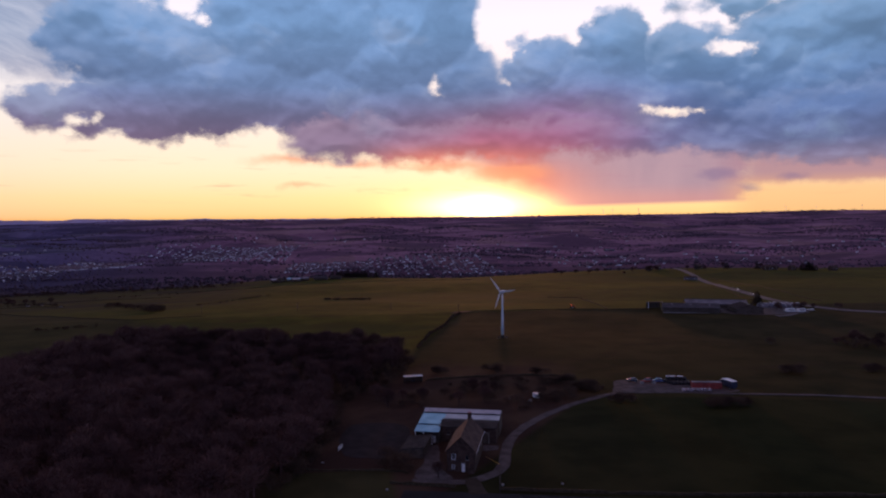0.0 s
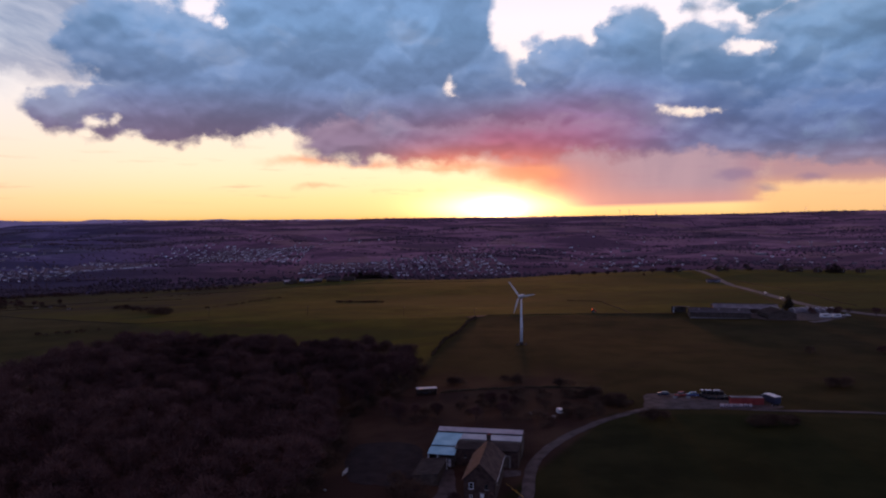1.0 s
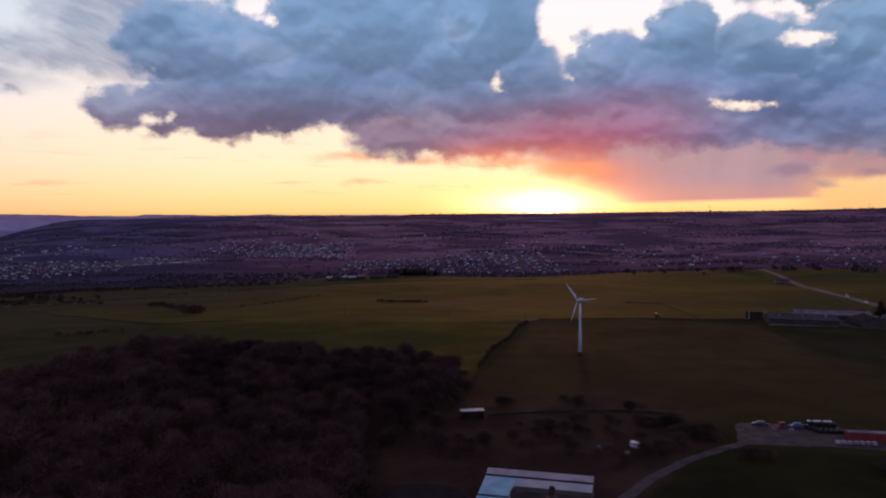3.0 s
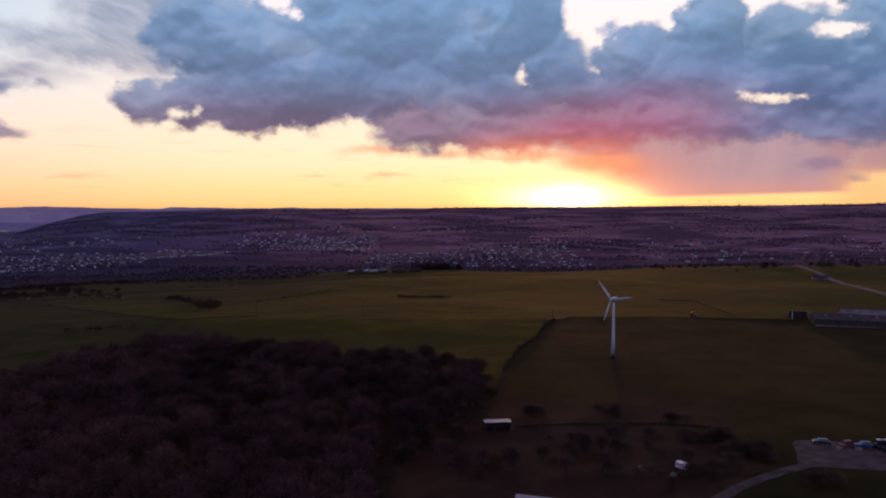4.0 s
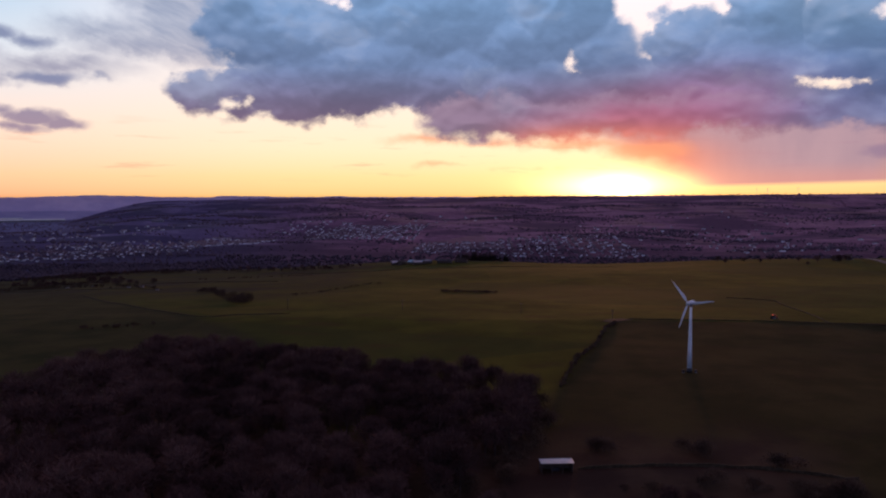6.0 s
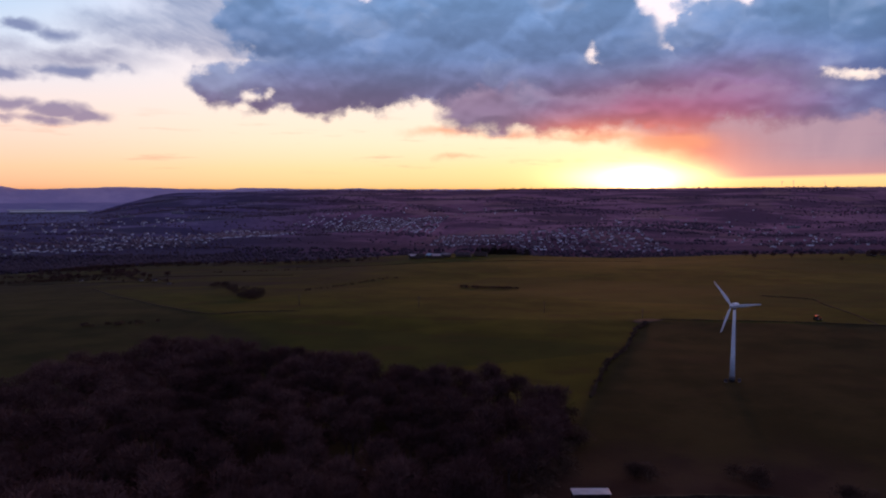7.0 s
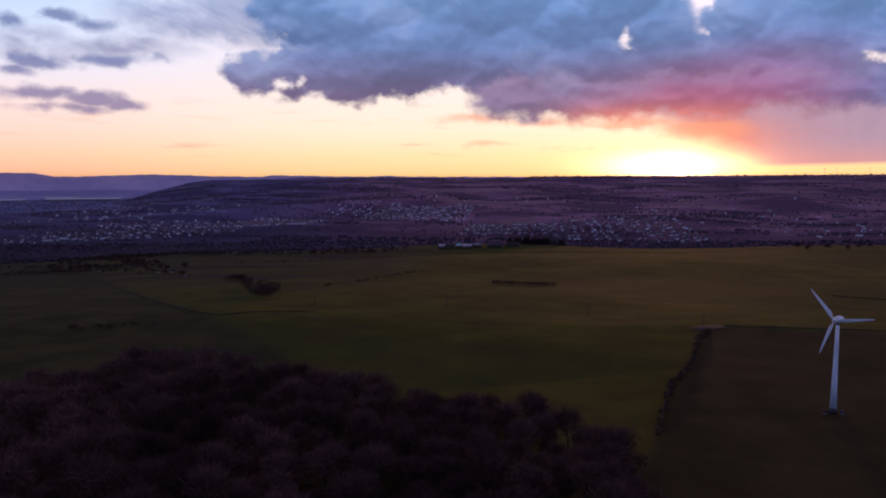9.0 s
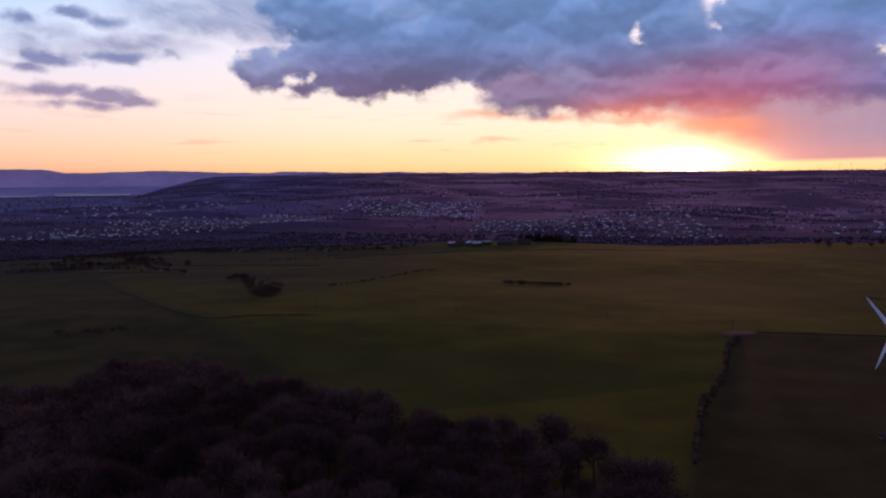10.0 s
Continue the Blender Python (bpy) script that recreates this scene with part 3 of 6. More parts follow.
def make_horizon():
    """A pale line of moors behind everything, the distance haze put into their colours."""
    v, f = [], []
    n = 310
    for i in range(n + 1):
        b = -62 + 62 * i / n
        a = radians(b)
        h = 56 + 22 * float(1 - ss(-36.4, -34.9, b)) + 13 * math.exp(-((b + 28.8) / 3.4) ** 2) + 8 * float(ss(-21.2, -20.2, b) * (1 - ss(-20, -14, b))) + 5 * math.exp(-((b + 11.8) / 1.3) ** 2)
        h += 0.9 * math.sin(i * 0.43) + 0.7 * math.sin(i * 1.1)
        for z, r in ((-110, 3250), (-76, 3450), (-58, 4250), (-20, 4640), (h, 4840), (-140, 4990)):
            v.append((math.sin(a) * r, 60 + math.cos(a) * r, z))
    for i in range(n):
        for k in range(5):
            q = i * 6 + k
            f.append((q, q + 6, q + 7, q + 1))
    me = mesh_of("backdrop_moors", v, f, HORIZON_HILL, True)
    me.materials.append(HAZY_SLOPE)
    me.materials.append(HAZY_FLOOR)
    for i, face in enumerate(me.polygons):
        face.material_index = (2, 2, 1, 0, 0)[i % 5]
    tagged(new("backdrop_moors", me), "moorland hills along the horizon, coloured with pale mauve haze", "hills", kind="structure")


make_ground()
make_horizon()

# ---- helpers for things ----
def part(name, bm, material, parent, label=""):
    """Links a bmesh as one mesh object under a thing or a part."""
    me = bpy.data.meshes.new(name)
    bm.to_mesh(me)
    bm.free()
    me.materials.append(material)
    ob = new(name, me)
    ob.parent = parent
    if label:
        tagged(ob, label)
    return ob


def thing(name, label, category, x, y, z=None, turn=0.0, group="", kind=""):
    """An empty at the base of a thing; its parts are built round it and it is set in its place by settle()."""
    ob = new(name)
    ob.matrix_world = pose(x, y, float(hill(x, y)) if z is None else z, 0, 0, turn)
    return tagged(ob, label, category, group, kind)


def boxes(*items, bevel=0.0):
    """Boxes joined in one bmesh: (x0, x1, y0, y1, z0, z1) each."""
    bm = bmesh.new()
    for x0, x1, y0, y1, z0, z1 in items:
        v = [bm.verts.new((x, y, z)) for z in (z0, z1) for y in (y0, y1) for x in (x0, x1)]
        for q in ((0, 2, 3, 1), (4, 5, 7, 6), (0, 1, 5, 4), (2, 6, 7, 3), (0, 4, 6, 2), (1, 3, 7, 5)):
            bm.faces.new([v[i] for i in q])
    if bevel:
        bmesh.ops.bevel(bm, geom=bm.edges[:], offset=bevel, segments=1, affect="EDGES")
    return bm


def prism(profile, length, axis="y", start=0.0):
    """A closed outline in the plane across the axis, drawn out along it."""
    bm = bmesh.new()
    rings = []
    for s in (start, start + length):
        ring = []
        for a, b in profile:
            ring.append(bm.verts.new((a, s, b) if axis == "y" else (s, a, b)))
        rings.append(ring)
    n = len(profile)
    for i in range(n):
        bm.faces.new((rings[0][i], rings[0][(i + 1) % n], rings[1][(i + 1) % n], rings[1][i]))
    bm.faces.new(rings[0])
    bm.faces.new(rings[1][::-1])
    bmesh.ops.recalc_face_normals(bm, faces=bm.faces)
    return bm


def tube(points, radii, sides=10, cap=True):
    """A round tapered pipe through the points."""
    bm = bmesh.new()
    rings = []
    for i, (p, r) in enumerate(zip(points, radii)):
        p = Vector(p)
        d = (Vector(points[min(i + 1, len(points) - 1)]) - Vector(points[max(i - 1, 0)])).normalized()
        u = d.orthogonal().normalized()
        w = d.cross(u)
        rings.append([bm.verts.new(p + (u * math.cos(a) + w * math.sin(a)) * r) for a in (2 * math.pi * k / sides for k in range(sides))])
    for a, b in zip(rings, rings[1:]):
        for k in range(sides):
            bm.faces.new((a[k], a[(k + 1) % sides], b[(k + 1) % sides], b[k]))
    if cap:
        bm.faces.new(rings[0][::-1])
        bm.faces.new(rings[-1])
    for f in bm.faces:
        f.smooth = len(f.verts) == 4
    return bm


def ribbed_slope(x0, x1, y0, z0, y1, z1, pitch=0.3, rib=0.03, thick=0.08):
    """A corrugated roof sheet from the edge (y0, z0) to the edge (y1, z1)."""
    bm = bmesh.new()
    n = max(2, int((x1 - x0) / pitch)) * 2
    rows = [[], [], []]
    for i in range(n + 1):
        x = x0 + (x1 - x0) * i / n
        d = rib if i % 2 else 0.0
        rows[0].append(bm.verts.new((x, y0, z0 + d)))
        rows[1].append(bm.verts.new((x, y1, z1 + d)))
        rows[2].append((x, d))
    for i in range(n):
        bm.faces.new((rows[0][i], rows[0][i + 1], rows[1][i + 1], rows[1][i]))
    lower = [[bm.verts.new((x, y, z - thick)) for x in (x0, x1)] for y, z in ((y0, z0), (y1, z1))]
    bm.faces.new((lower[0][0], lower[1][0], lower[1][1], lower[0][1]))
    bm.faces.new((rows[0] + lower[0][::-1])[::-1])
    bm.faces.new(rows[1] + lower[1][::-1])
    bm.faces.new((rows[0][0], rows[1][0], lower[1][0], lower[0][0]))
    bm.faces.new((rows[0][-1], lower[0][1], lower[1][1], rows[1][-1]))
    bmesh.ops.recalc_face_normals(bm, faces=bm.faces)
    return bm

# ---- the wind turbine ----
def wind_turbine(name, label, x, y, z=None, turn=0.0, phase=10.0, group=""):
    t = thing(name, label, "wind turbine", x, y, z, turn, group)
    part("foundation", boxes((-1.7, 1.7, -1.7, 1.7, -0.6, 0.22), bevel=0.06), CONCRETE, t, "pale concrete foundation slab")
    part("plinth", tube([(0, 0, 0.2), (0, 0, 1.9)], [1.02, 0.92], 14), DARK_METAL, t, "dark bolted base ring")
    part("tower", tube([(0, 0, 1.9), (0, 0, 10.0), (0, 0, 17.5), (0, 0, 23.6)], [0.80, 0.64, 0.50, 0.40], 16), TOWER_WHITE, t, "tapered white steel tower")
    for h, r in ((10.0, 0.68), (17.5, 0.54)):
        part("flange", tube([(0, 0, h - 0.09), (0, 0, h + 0.09)], [r, r], 12), TOWER_WHITE, t)
    part("yaw_bearing", tube([(0, 0, 23.6), (0, 0, 24.1)], [0.50, 0.56], 14), DARK_METAL, t)
    # the nacelle, its axis along -y towards the rotor
    part("nacelle", tube([(0, 2.1, 24.9), (0, 1.9, 24.9), (0, 0.8, 24.9), (0, -0.9, 24.9), (0, -1.5, 24.9)], [0.35, 0.66, 0.88, 0.86, 0.62], 14), TOWER_WHITE, t, "rounded white nacelle")
    hub = part("hub", tube([(0, -1.5, 24.9), (0, -1.75, 24.9), (0, -2.3, 24.9), (0, -2.62, 24.9), (0, -2.75, 24.9)], [0.5, 0.62, 0.58, 0.34, 0.08], 14), TOWER_WHITE, t)
    part("bearing_ring", tube([(0, -1.42, 24.9), (0, -1.56, 24.9)], [0.52, 0.52], 14), DARK_METAL, hub)
    for k in range(3):
        bm = bmesh.new()
        rings = []
        for s, chord, thick, twist in ((0.4, 0.40, 0.40, 30), (1.1, 0.46, 0.34, 26), (2.1, 1.02, 0.22, 20), (3.4, 0.92, 0.16, 13), (5.6, 0.68, 0.11, 7), (7.8, 0.46, 0.07, 4), (9.2, 0.26, 0.04, 2), (9.65, 0.08, 0.02, 1)):
            ring = []
            for a in range(10):
                c, d = math.cos(a * math.pi / 5), math.sin(a * math.pi / 5)
                px, py = chord * (0.5 * c + 0.12 * (1 if chord > 0.5 else 0)), thick * 0.5 * d * (1 + 0.4 * c)
                q = radians(twist)
                ring.append(bm.verts.new((px * math.cos(q) - py * math.sin(q), px * math.sin(q) + py * math.cos(q), s)))
            rings.append(ring)
        for a, b in zip(rings, rings[1:]):
            for i in range(10):
                bm.faces.new((a[i], a[(i + 1) % 10], b[(i + 1) % 10], b[i])).smooth = True
        bm.faces.new(rings[0][::-1])
        bm.faces.new(rings[-1])
        bmesh.ops.transform(bm, matrix=pose(0, -2.05, 24.9) @ pose(0, 0, 0, 0, phase + 120 * k, 0), verts=bm.verts)
        part("blade", bm, TOWER_WHITE, t, "slender white tapered blade")
    return t


TURBINE = wind_turbine("wind_turbine", "white three-bladed wind turbine standing in open pasture", 74.25, 373.3, 0.0, -44.0, 80.0)
for ox, oy in ((-2.2, -0.8), (2.1, -0.4)):
    c = thing("control_cabinet", "small pale control cabinet beside the turbine foot", "cabinet", 74.25 + ox, 373.3 + oy, None, 12, "turbine cabinets")
    part("body", boxes((-0.35, 0.35, -0.3, 0.3, 0.1, 1.0), bevel=0.04), PALE_SHEET, c)
    part("plinth", boxes((-0.42, 0.42, -0.36, 0.36, -0.3, 0.1)), CONCRETE, c)
    part("door", boxes((-0.28, 0.28, -0.34, -0.3, 0.18, 0.92)), PALE_SHEET, c)

# ---- trees ----
def bare_tree(seed, height, spread, twigs, thick=0.055, low=0.32, middle=0.56):
    """Arrays of a leafless tree: (wood places, wood triangles, twig places, twig triangles)."""
    r = np.random.RandomState(seed)
    wv, wt, tv, tt = [], [], [], []

    def limb(p, q, a, b, sides=4):
        p, q = np.asarray(p, float), np.asarray(q, float)
        d = (q - p) / max(1e-6, np.linalg.norm(q - p))
        u = np.cross(d, (0.31, 0.9, 0.2))
        u /= np.linalg.norm(u)
        w = np.cross(d, u)
        base = len(wv)
        for c, rad in ((p, a), (q, b)):
            for k in range(sides):
                g = 2 * math.pi * k / sides
                wv.append(c + (u * math.cos(g) + w * math.sin(g)) * rad)
        for k in range(sides):
            i, j = base + k, base + (k + 1) % sides
            wt.extend([(i, j, j + sides), (i, j + sides, i + sides)])

    fork = height * low
    lean = r.normal(0, 0.25, 2)
    limb((0, 0, -0.5), (lean[0], lean[1], fork), height * 0.024, height * 0.018, 6)
    limb((lean[0], lean[1], fork), (lean[0] * 1.6, lean[1] * 1.6, height * 0.72), height * 0.016, height * 0.006, 5)
    mid = np.array((lean[0], lean[1], height * middle))
    axes = np.array((spread, spread, height * min(0.44, 1.0 - middle)))
    tips = []
    for k in range(7):
        a = 2 * math.pi * (k + r.rand() * 0.6) / 7
        up = 0.1 + 0.8 * r.rand()
        end = mid + axes * 0.62 * np.array((math.cos(a) * math.cos(up), math.sin(a) * math.cos(up), math.sin(up) - 0.15))
        start = np.array((lean[0], lean[1], fork + height * 0.25 * r.rand()))
        knee = (start + end) / 2 + np.array((0, 0, -0.03 * height))
        limb(start, knee, height * 0.011, height * 0.008)
        limb(knee, end, height * 0.008, height * 0.004)
        tips.append(end)
        for j in range(4):
            d = r.normal(0, 1, 3)
            d[2] = abs(d[2]) * 0.8
            far = end + axes * 0.34 * d / np.linalg.norm(d)
            limb(knee + (end - knee) * r.rand(), far, height * 0.004, height * 0.0015, 3)
            tips.append(far)
    d = r.normal(0, 1, (twigs, 3))
    d[:, 2] = np.where(d[:, 2] < -0.9, -d[:, 2], d[:, 2])
    d /= np.linalg.norm(d, axis=1)[:, None]
    # lumps: twigs gather round the branch ends
    home = np.array(tips)[r.randint(0, len(tips), twigs)]
    shell = mid + axes * d * (0.55 + 0.45 * r.rand(twigs, 1) ** 0.5)
    p = shell * 0.52 + home * 0.48 + r.normal(0, 0.35, (twigs, 3))
    out = (p - mid) / axes
    out = out / np.maximum(0.2, np.linalg.norm(out, axis=1))[:, None] + r.normal(0, 0.6, (twigs, 3)) + (0, 0, 0.25)
    out /= np.linalg.norm(out, axis=1)[:, None]
    size = (0.7 + 1.0 * r.rand(twigs, 1)) * height / 11
    side = np.cross(out, r.normal(0, 1, (twigs, 3)))
    side /= np.linalg.norm(side, axis=1)[:, None]
    w = thick * (0.6 + 0.8 * r.rand(twigs, 1))
    tv = np.concatenate([p - side * w, p + side * w, p + out * size], 0)
    n = np.arange(twigs)
    tt = np.stack([n, n + twigs, n + 2 * twigs], 1)
    return np.array(wv), np.array(wt), tv, tt


def tree_thing(name, label, category, data, x, y, turn, scale, bark, crown, group):
    t = thing(name, label, category, x, y, None, turn, group)
    t.scale = (scale, scale, scale)
    for pname, me in (("trunk", data[0]), ("crown", data[1])):
        if me:
            ob = new(pname, me)
            ob.parent = t
    return t


def planted(rng, inside, x0, x1, y0, y1, gap):
    """Places on a shaken grid that fall inside an outline."""
    out = []
    for i in range(int((x1 - x0) / gap)):
        for j in range(int((y1 - y0) / gap)):
            x = x0 + (i + 0.5 + rng.uniform(-0.42, 0.42)) * gap
            y = y0 + (j + 0.5 + rng.uniform(-0.42, 0.42)) * gap
            if inside(x, y):
                out.append((x, y))
    return out


def in_outline(outline):
    def test(x, y):
        hit = False
        for (ax, ay), (bx, by) in zip(outline, outline[1:] + outline[:1]):
            if (ay > y) != (by > y) and x < (bx - ax) * (y - ay) / (by - ay) + ax:
                hit = not hit
        return hit
    return test


WOOD = [(-30, 150), (-24, 172), (-17, 190), (-13, 212), (-12, 246), (2, 272), (14, 296), (20, 322), (8, 342), (-30, 356), (-66, 370), (-110, 385),
        (-128, 362), (-140, 330), (-152, 300), (-215, 255), (-290, 220), (-260, 90), (-90, 80)]


def make_wood():
    rng = random.Random(4)
    kinds = [bare_tree(s, 11.5, 4.4 + 0.35 * (s % 3), 1500) for s in range(5)]
    meshes = [(quick_mesh("trunk", a, b, BARK), quick_mesh("crown", c, d, TWIGS)) for a, b, c, d in kinds]
    lean = [bare_tree(20 + s, 11.5, 4.8, 800, 0.085) for s in range(4)]
    spots = planted(rng, in_outline(WOOD), -300, 40, 80, 390, 6.0)
    spots = [p for p in spots if math.hypot((p[0] + 46.5) / 0.8, p[1] - 279) > 9 and math.hypot((p[0] + 29.5) / 0.8, p[1] - 284) > 9]      # two small clearings
    spots.sort(key=lambda p: math.hypot(p[0] + 25, (p[1] - 325) * 0.8))
    words = ("leafless dark brown woodland tree with a domed crown", "bare winter tree with dense purple-brown twigs", "tall leafless tree crowded in the dark wood")
    rest_v, rest_t, count = [], [], 0
    for i, (x, y) in enumerate(spots):
        s = rng.uniform(0.72, 1.12)
        if rng.random() < 0.12:
            s *= 0.7
        turn = rng.uniform(0, 360)
        if i < 290:
            k = rng.randrange(5)
            tree_thing("woodland_tree", words[k % 3], "tree", meshes[k], x, y, turn, s, BARK, TWIGS, "trees of the dark wood")
        else:
            a, b, c, d = lean[rng.randrange(4)]
            v, t = np.concatenate([a, c]), np.concatenate([b, d + len(a)])
            q = radians(turn)
            m = np.array(((math.cos(q), -math.sin(q), 0), (math.sin(q), math.cos(q), 0), (0, 0, 1))) * s
            rest_v.append(v @ m.T + (x, y, float(hill(x, y))))
            rest_t.append(t + count)
            count += len(v)
    tagged(new("woodland", quick_mesh("woodland", np.concatenate(rest_v), np.concatenate(rest_t), TWIGS)), "dense leafless wood, dark purple-brown in the dusk", "wood", kind="stuff")


make_wood()

# ---- tracks, yards and walls ----
def smooth_line(points, gap):
    """Even steps along a soft curve through the points."""
    p = [Vector((*q, 0)) for q in points]
    p = [p[0] * 2 - p[1]] + p + [p[-1] * 2 - p[-2]]
    out = []
    for a, b, c, d in zip(p, p[1:], p[2:], p[3:]):
        n = max(1, int((c - b).length / gap))
        for i in range(n):
            t = i / n
            out.append(0.5 * (2 * b + (c - a) * t + (2 * a - 5 * b + 4 * c - d) * t * t + (3 * b - a - 3 * c + d) * t ** 3))
    return out + [p[-2]]


def strip(name, label, category, points, width, material, lift=0.07, crown=0.05, uneven=0.15, kind="structure"):
    line = smooth_line(points, 3.0)
    bm = bmesh.new()
    rng = random.Random(len(points) * 7 + int(width * 10))
    rows = []
    for i, p in enumerate(line):
        d = (line[min(i + 1, len(line) - 1)] - line[max(i - 1, 0)]).normalized()
        side = Vector((d.y, -d.x, 0))
        row = []
        for k, h in ((-1.0, -0.5), (-1.0, 0.0), (-0.5, 0.6), (0.0, 1.0), (0.5, 0.6), (1.0, 0.0), (1.0, -0.5)):
            q = p + side * (k * width / 2 * (1 + rng.uniform(-uneven, uneven) * abs(k)))
            z = float(hill(q.x, q.y)) + (lift + crown * h if h >= 0 else -0.4)
            row.append(bm.verts.new((q.x, q.y, z)))
        rows.append(row)
    for a, b in zip(rows, rows[1:]):
        for k in range(len(a) - 1):
            bm.faces.new((a[k], b[k], b[k + 1], a[k + 1]))
    bmesh.ops.recalc_face_normals(bm, faces=bm.faces)
    me = bpy.data.meshes.new(name)
    bm.to_mesh(me)
    bm.free()
    me.materials.append(material)
    return tagged(new(name, me), label, category, kind=kind)


def patch(name, label, category, outline, material, lift=0.06):
    """A slab of made ground with an uneven outline."""
    line = smooth_line(outline + outline[:1], 2.5)[:-1]
    rng = random.Random(len(outline))
    bm = bmesh.new()
    mid = sum(line, Vector()) / len(line)
    rings = []
    for f, drop in ((1.0, -0.4), (1.0, 0.0), (0.66, 0.05), (0.33, 0.06)):
        ring = []
        for p in line:
            q = mid + (p - mid) * f + Vector((rng.uniform(-0.25, 0.25), rng.uniform(-0.25, 0.25), 0))
            ring.append(bm.verts.new((q.x, q.y, float(hill(q.x, q.y)) + lift + drop)))
        rings.append(ring)
    n = len(line)
    for a, b in zip(rings, rings[1:]):
        for i in range(n):
            bm.faces.new((a[i], a[(i + 1) % n], b[(i + 1) % n], b[i]))
    c = bm.verts.new((mid.x, mid.y, float(hill(mid.x, mid.y)) + lift + 0.06))
    for i in range(n):
        bm.faces.new((rings[-1][i], rings[-1][(i + 1) % n], c))
    bmesh.ops.recalc_face_normals(bm, faces=bm.faces)
    me = bpy.data.meshes.new(name)
    bm.to_mesh(me)
    bm.free()
    me.materials.append(material)
    return tagged(new(name, me), label, category, kind="structure")


def field_wall(points, height=0.95, label="dark drystone field wall with a broken coping", name="field_wall"):
    line = smooth_line(points, 2.2)
    rng = random.Random(int(abs(points[0][0]) * 10))
    bm = bmesh.new()
    rows = []
    for i, p in enumerate(line):
        d = (line[min(i + 1, len(line) - 1)] - line[max(i - 1, 0)]).normalized()
        side = Vector((d.y, -d.x, 0))
        h = height * rng.uniform(0.72, 1.1) * (0.45 if rng.random() < 0.06 else 1)
        row = []
        for k, z in ((-0.42, -0.3), (-0.24, h * 0.92), (0.0, h), (0.24, h * 0.92), (0.42, -0.3)):
            q = p + side * (k + rng.uniform(-0.05, 0.05))
            row.append(bm.verts.new((q.x, q.y, float(hill(q.x, q.y)) + z)))
        rows.append(row)
    for a, b in zip(rows, rows[1:]):
        for k in range(4):
            bm.faces.new((a[k], b[k], b[k + 1], a[k + 1]))
    bm.faces.new(rows[0])
    bm.faces.new(rows[-1][::-1])
    bmesh.ops.recalc_face_normals(bm, faces=bm.faces)
    me = bpy.data.meshes.new(name)
    bm.to_mesh(me)
    bm.free()
    me.materials.append(DRYSTONE)
    return tagged(new(name, me), label, "wall", "field walls")


strip("farm_track", "pale gravel farm track curving up from the farmhouse", "track",
      [(10, 173.5), (22, 171.2), (30, 174.5), (34.5, 181), (38.9, 196.5), (45, 209.5), (56.5, 224.3), (70.9, 237.3), (85.3, 246), (93, 249)], 3.0, DIRT_TRACK)
strip("yard_track", "narrow gravel track running on along the field edge", "track",
      [(112, 243.6), (126, 238.4), (158, 231), (178, 224), (215, 212), (270, 196)], 2.2, DIRT_TRACK)
patch("farm_yard", "worn gravel and concrete farmyard before the house", "yard", [(14, 198), (19.3, 200.5), (18.8, 188), (18.4, 178), (20.5, 173), (12, 174), (11.5, 180), (14.6, 187)], DIRT_TRACK)
patch("machinery_yard", "open grey gravel yard for storing machinery", "yard", [(89, 248.5), (93, 258), (97, 266), (108, 264), (121, 258), (130, 250), (134, 241), (126, 239.5), (113, 242.2), (100, 245)], DIRT_TRACK, 0.08)
patch("garden_drive", "short pale gravel drive beside the house", "drive", [(29, 196), (33, 198.5), (36.5, 197), (36, 194), (32, 193)], DIRT_TRACK)
patch("riding_arena", "dark earth riding arena by the farm", "arena", [(-4.5, 224), (4, 225), (11.5, 221), (12.5, 210), (10.5, 200), (5.5, 191), (-1, 192), (-6.6, 194.5), (-8.5, 206), (-7.5, 217)], DARK_EARTH)
strip("road", "grey tarmac lane rising past the livestock sheds", "road",
      [(520, 1130), (489, 1040), (446, 905), (362, 676), (333, 573), (314, 503), (319, 462), (345, 431), (420, 395), (520, 370)], 8.0, ASPHALT, 0.10, 0.08, 0.04)
# a very dark strip along the ground below the farm
strip("by_road", "dark strip of ground passing below the farm", "road", [(7, 165.0), (30, 159.6), (60, 152.3), (110, 141), (180, 126)], 5.2, DARK_GROUND, 0.08, 0.05, 0.04)
strip("farm_drive", "gravel drive from the dark strip to the farm", "track", [(24.5, 173), (24.8, 168.5), (25.0, 162.6)], 4.2, MUD, 0.10)
strip("lane", "short tarmac lane past the sheds", "road", [(316, 480), (296, 452), (276, 430), (262, 424)], 4.0, ASPHALT, 0.10, 0.05, 0.08)
patch("gateway", "bare muddy gateway where the walls meet", "gateway", [(60, 477), (64, 484), (72, 487), (76, 483), (70, 478), (64, 474)], MUD)
patch("shed_yard", "concrete yard between the livestock sheds", "yard", [(236, 448), (246, 466), (268, 474), (296, 468), (300, 446), (284, 434), (262, 431), (244, 436)], DIRT_TRACK, 0.08)

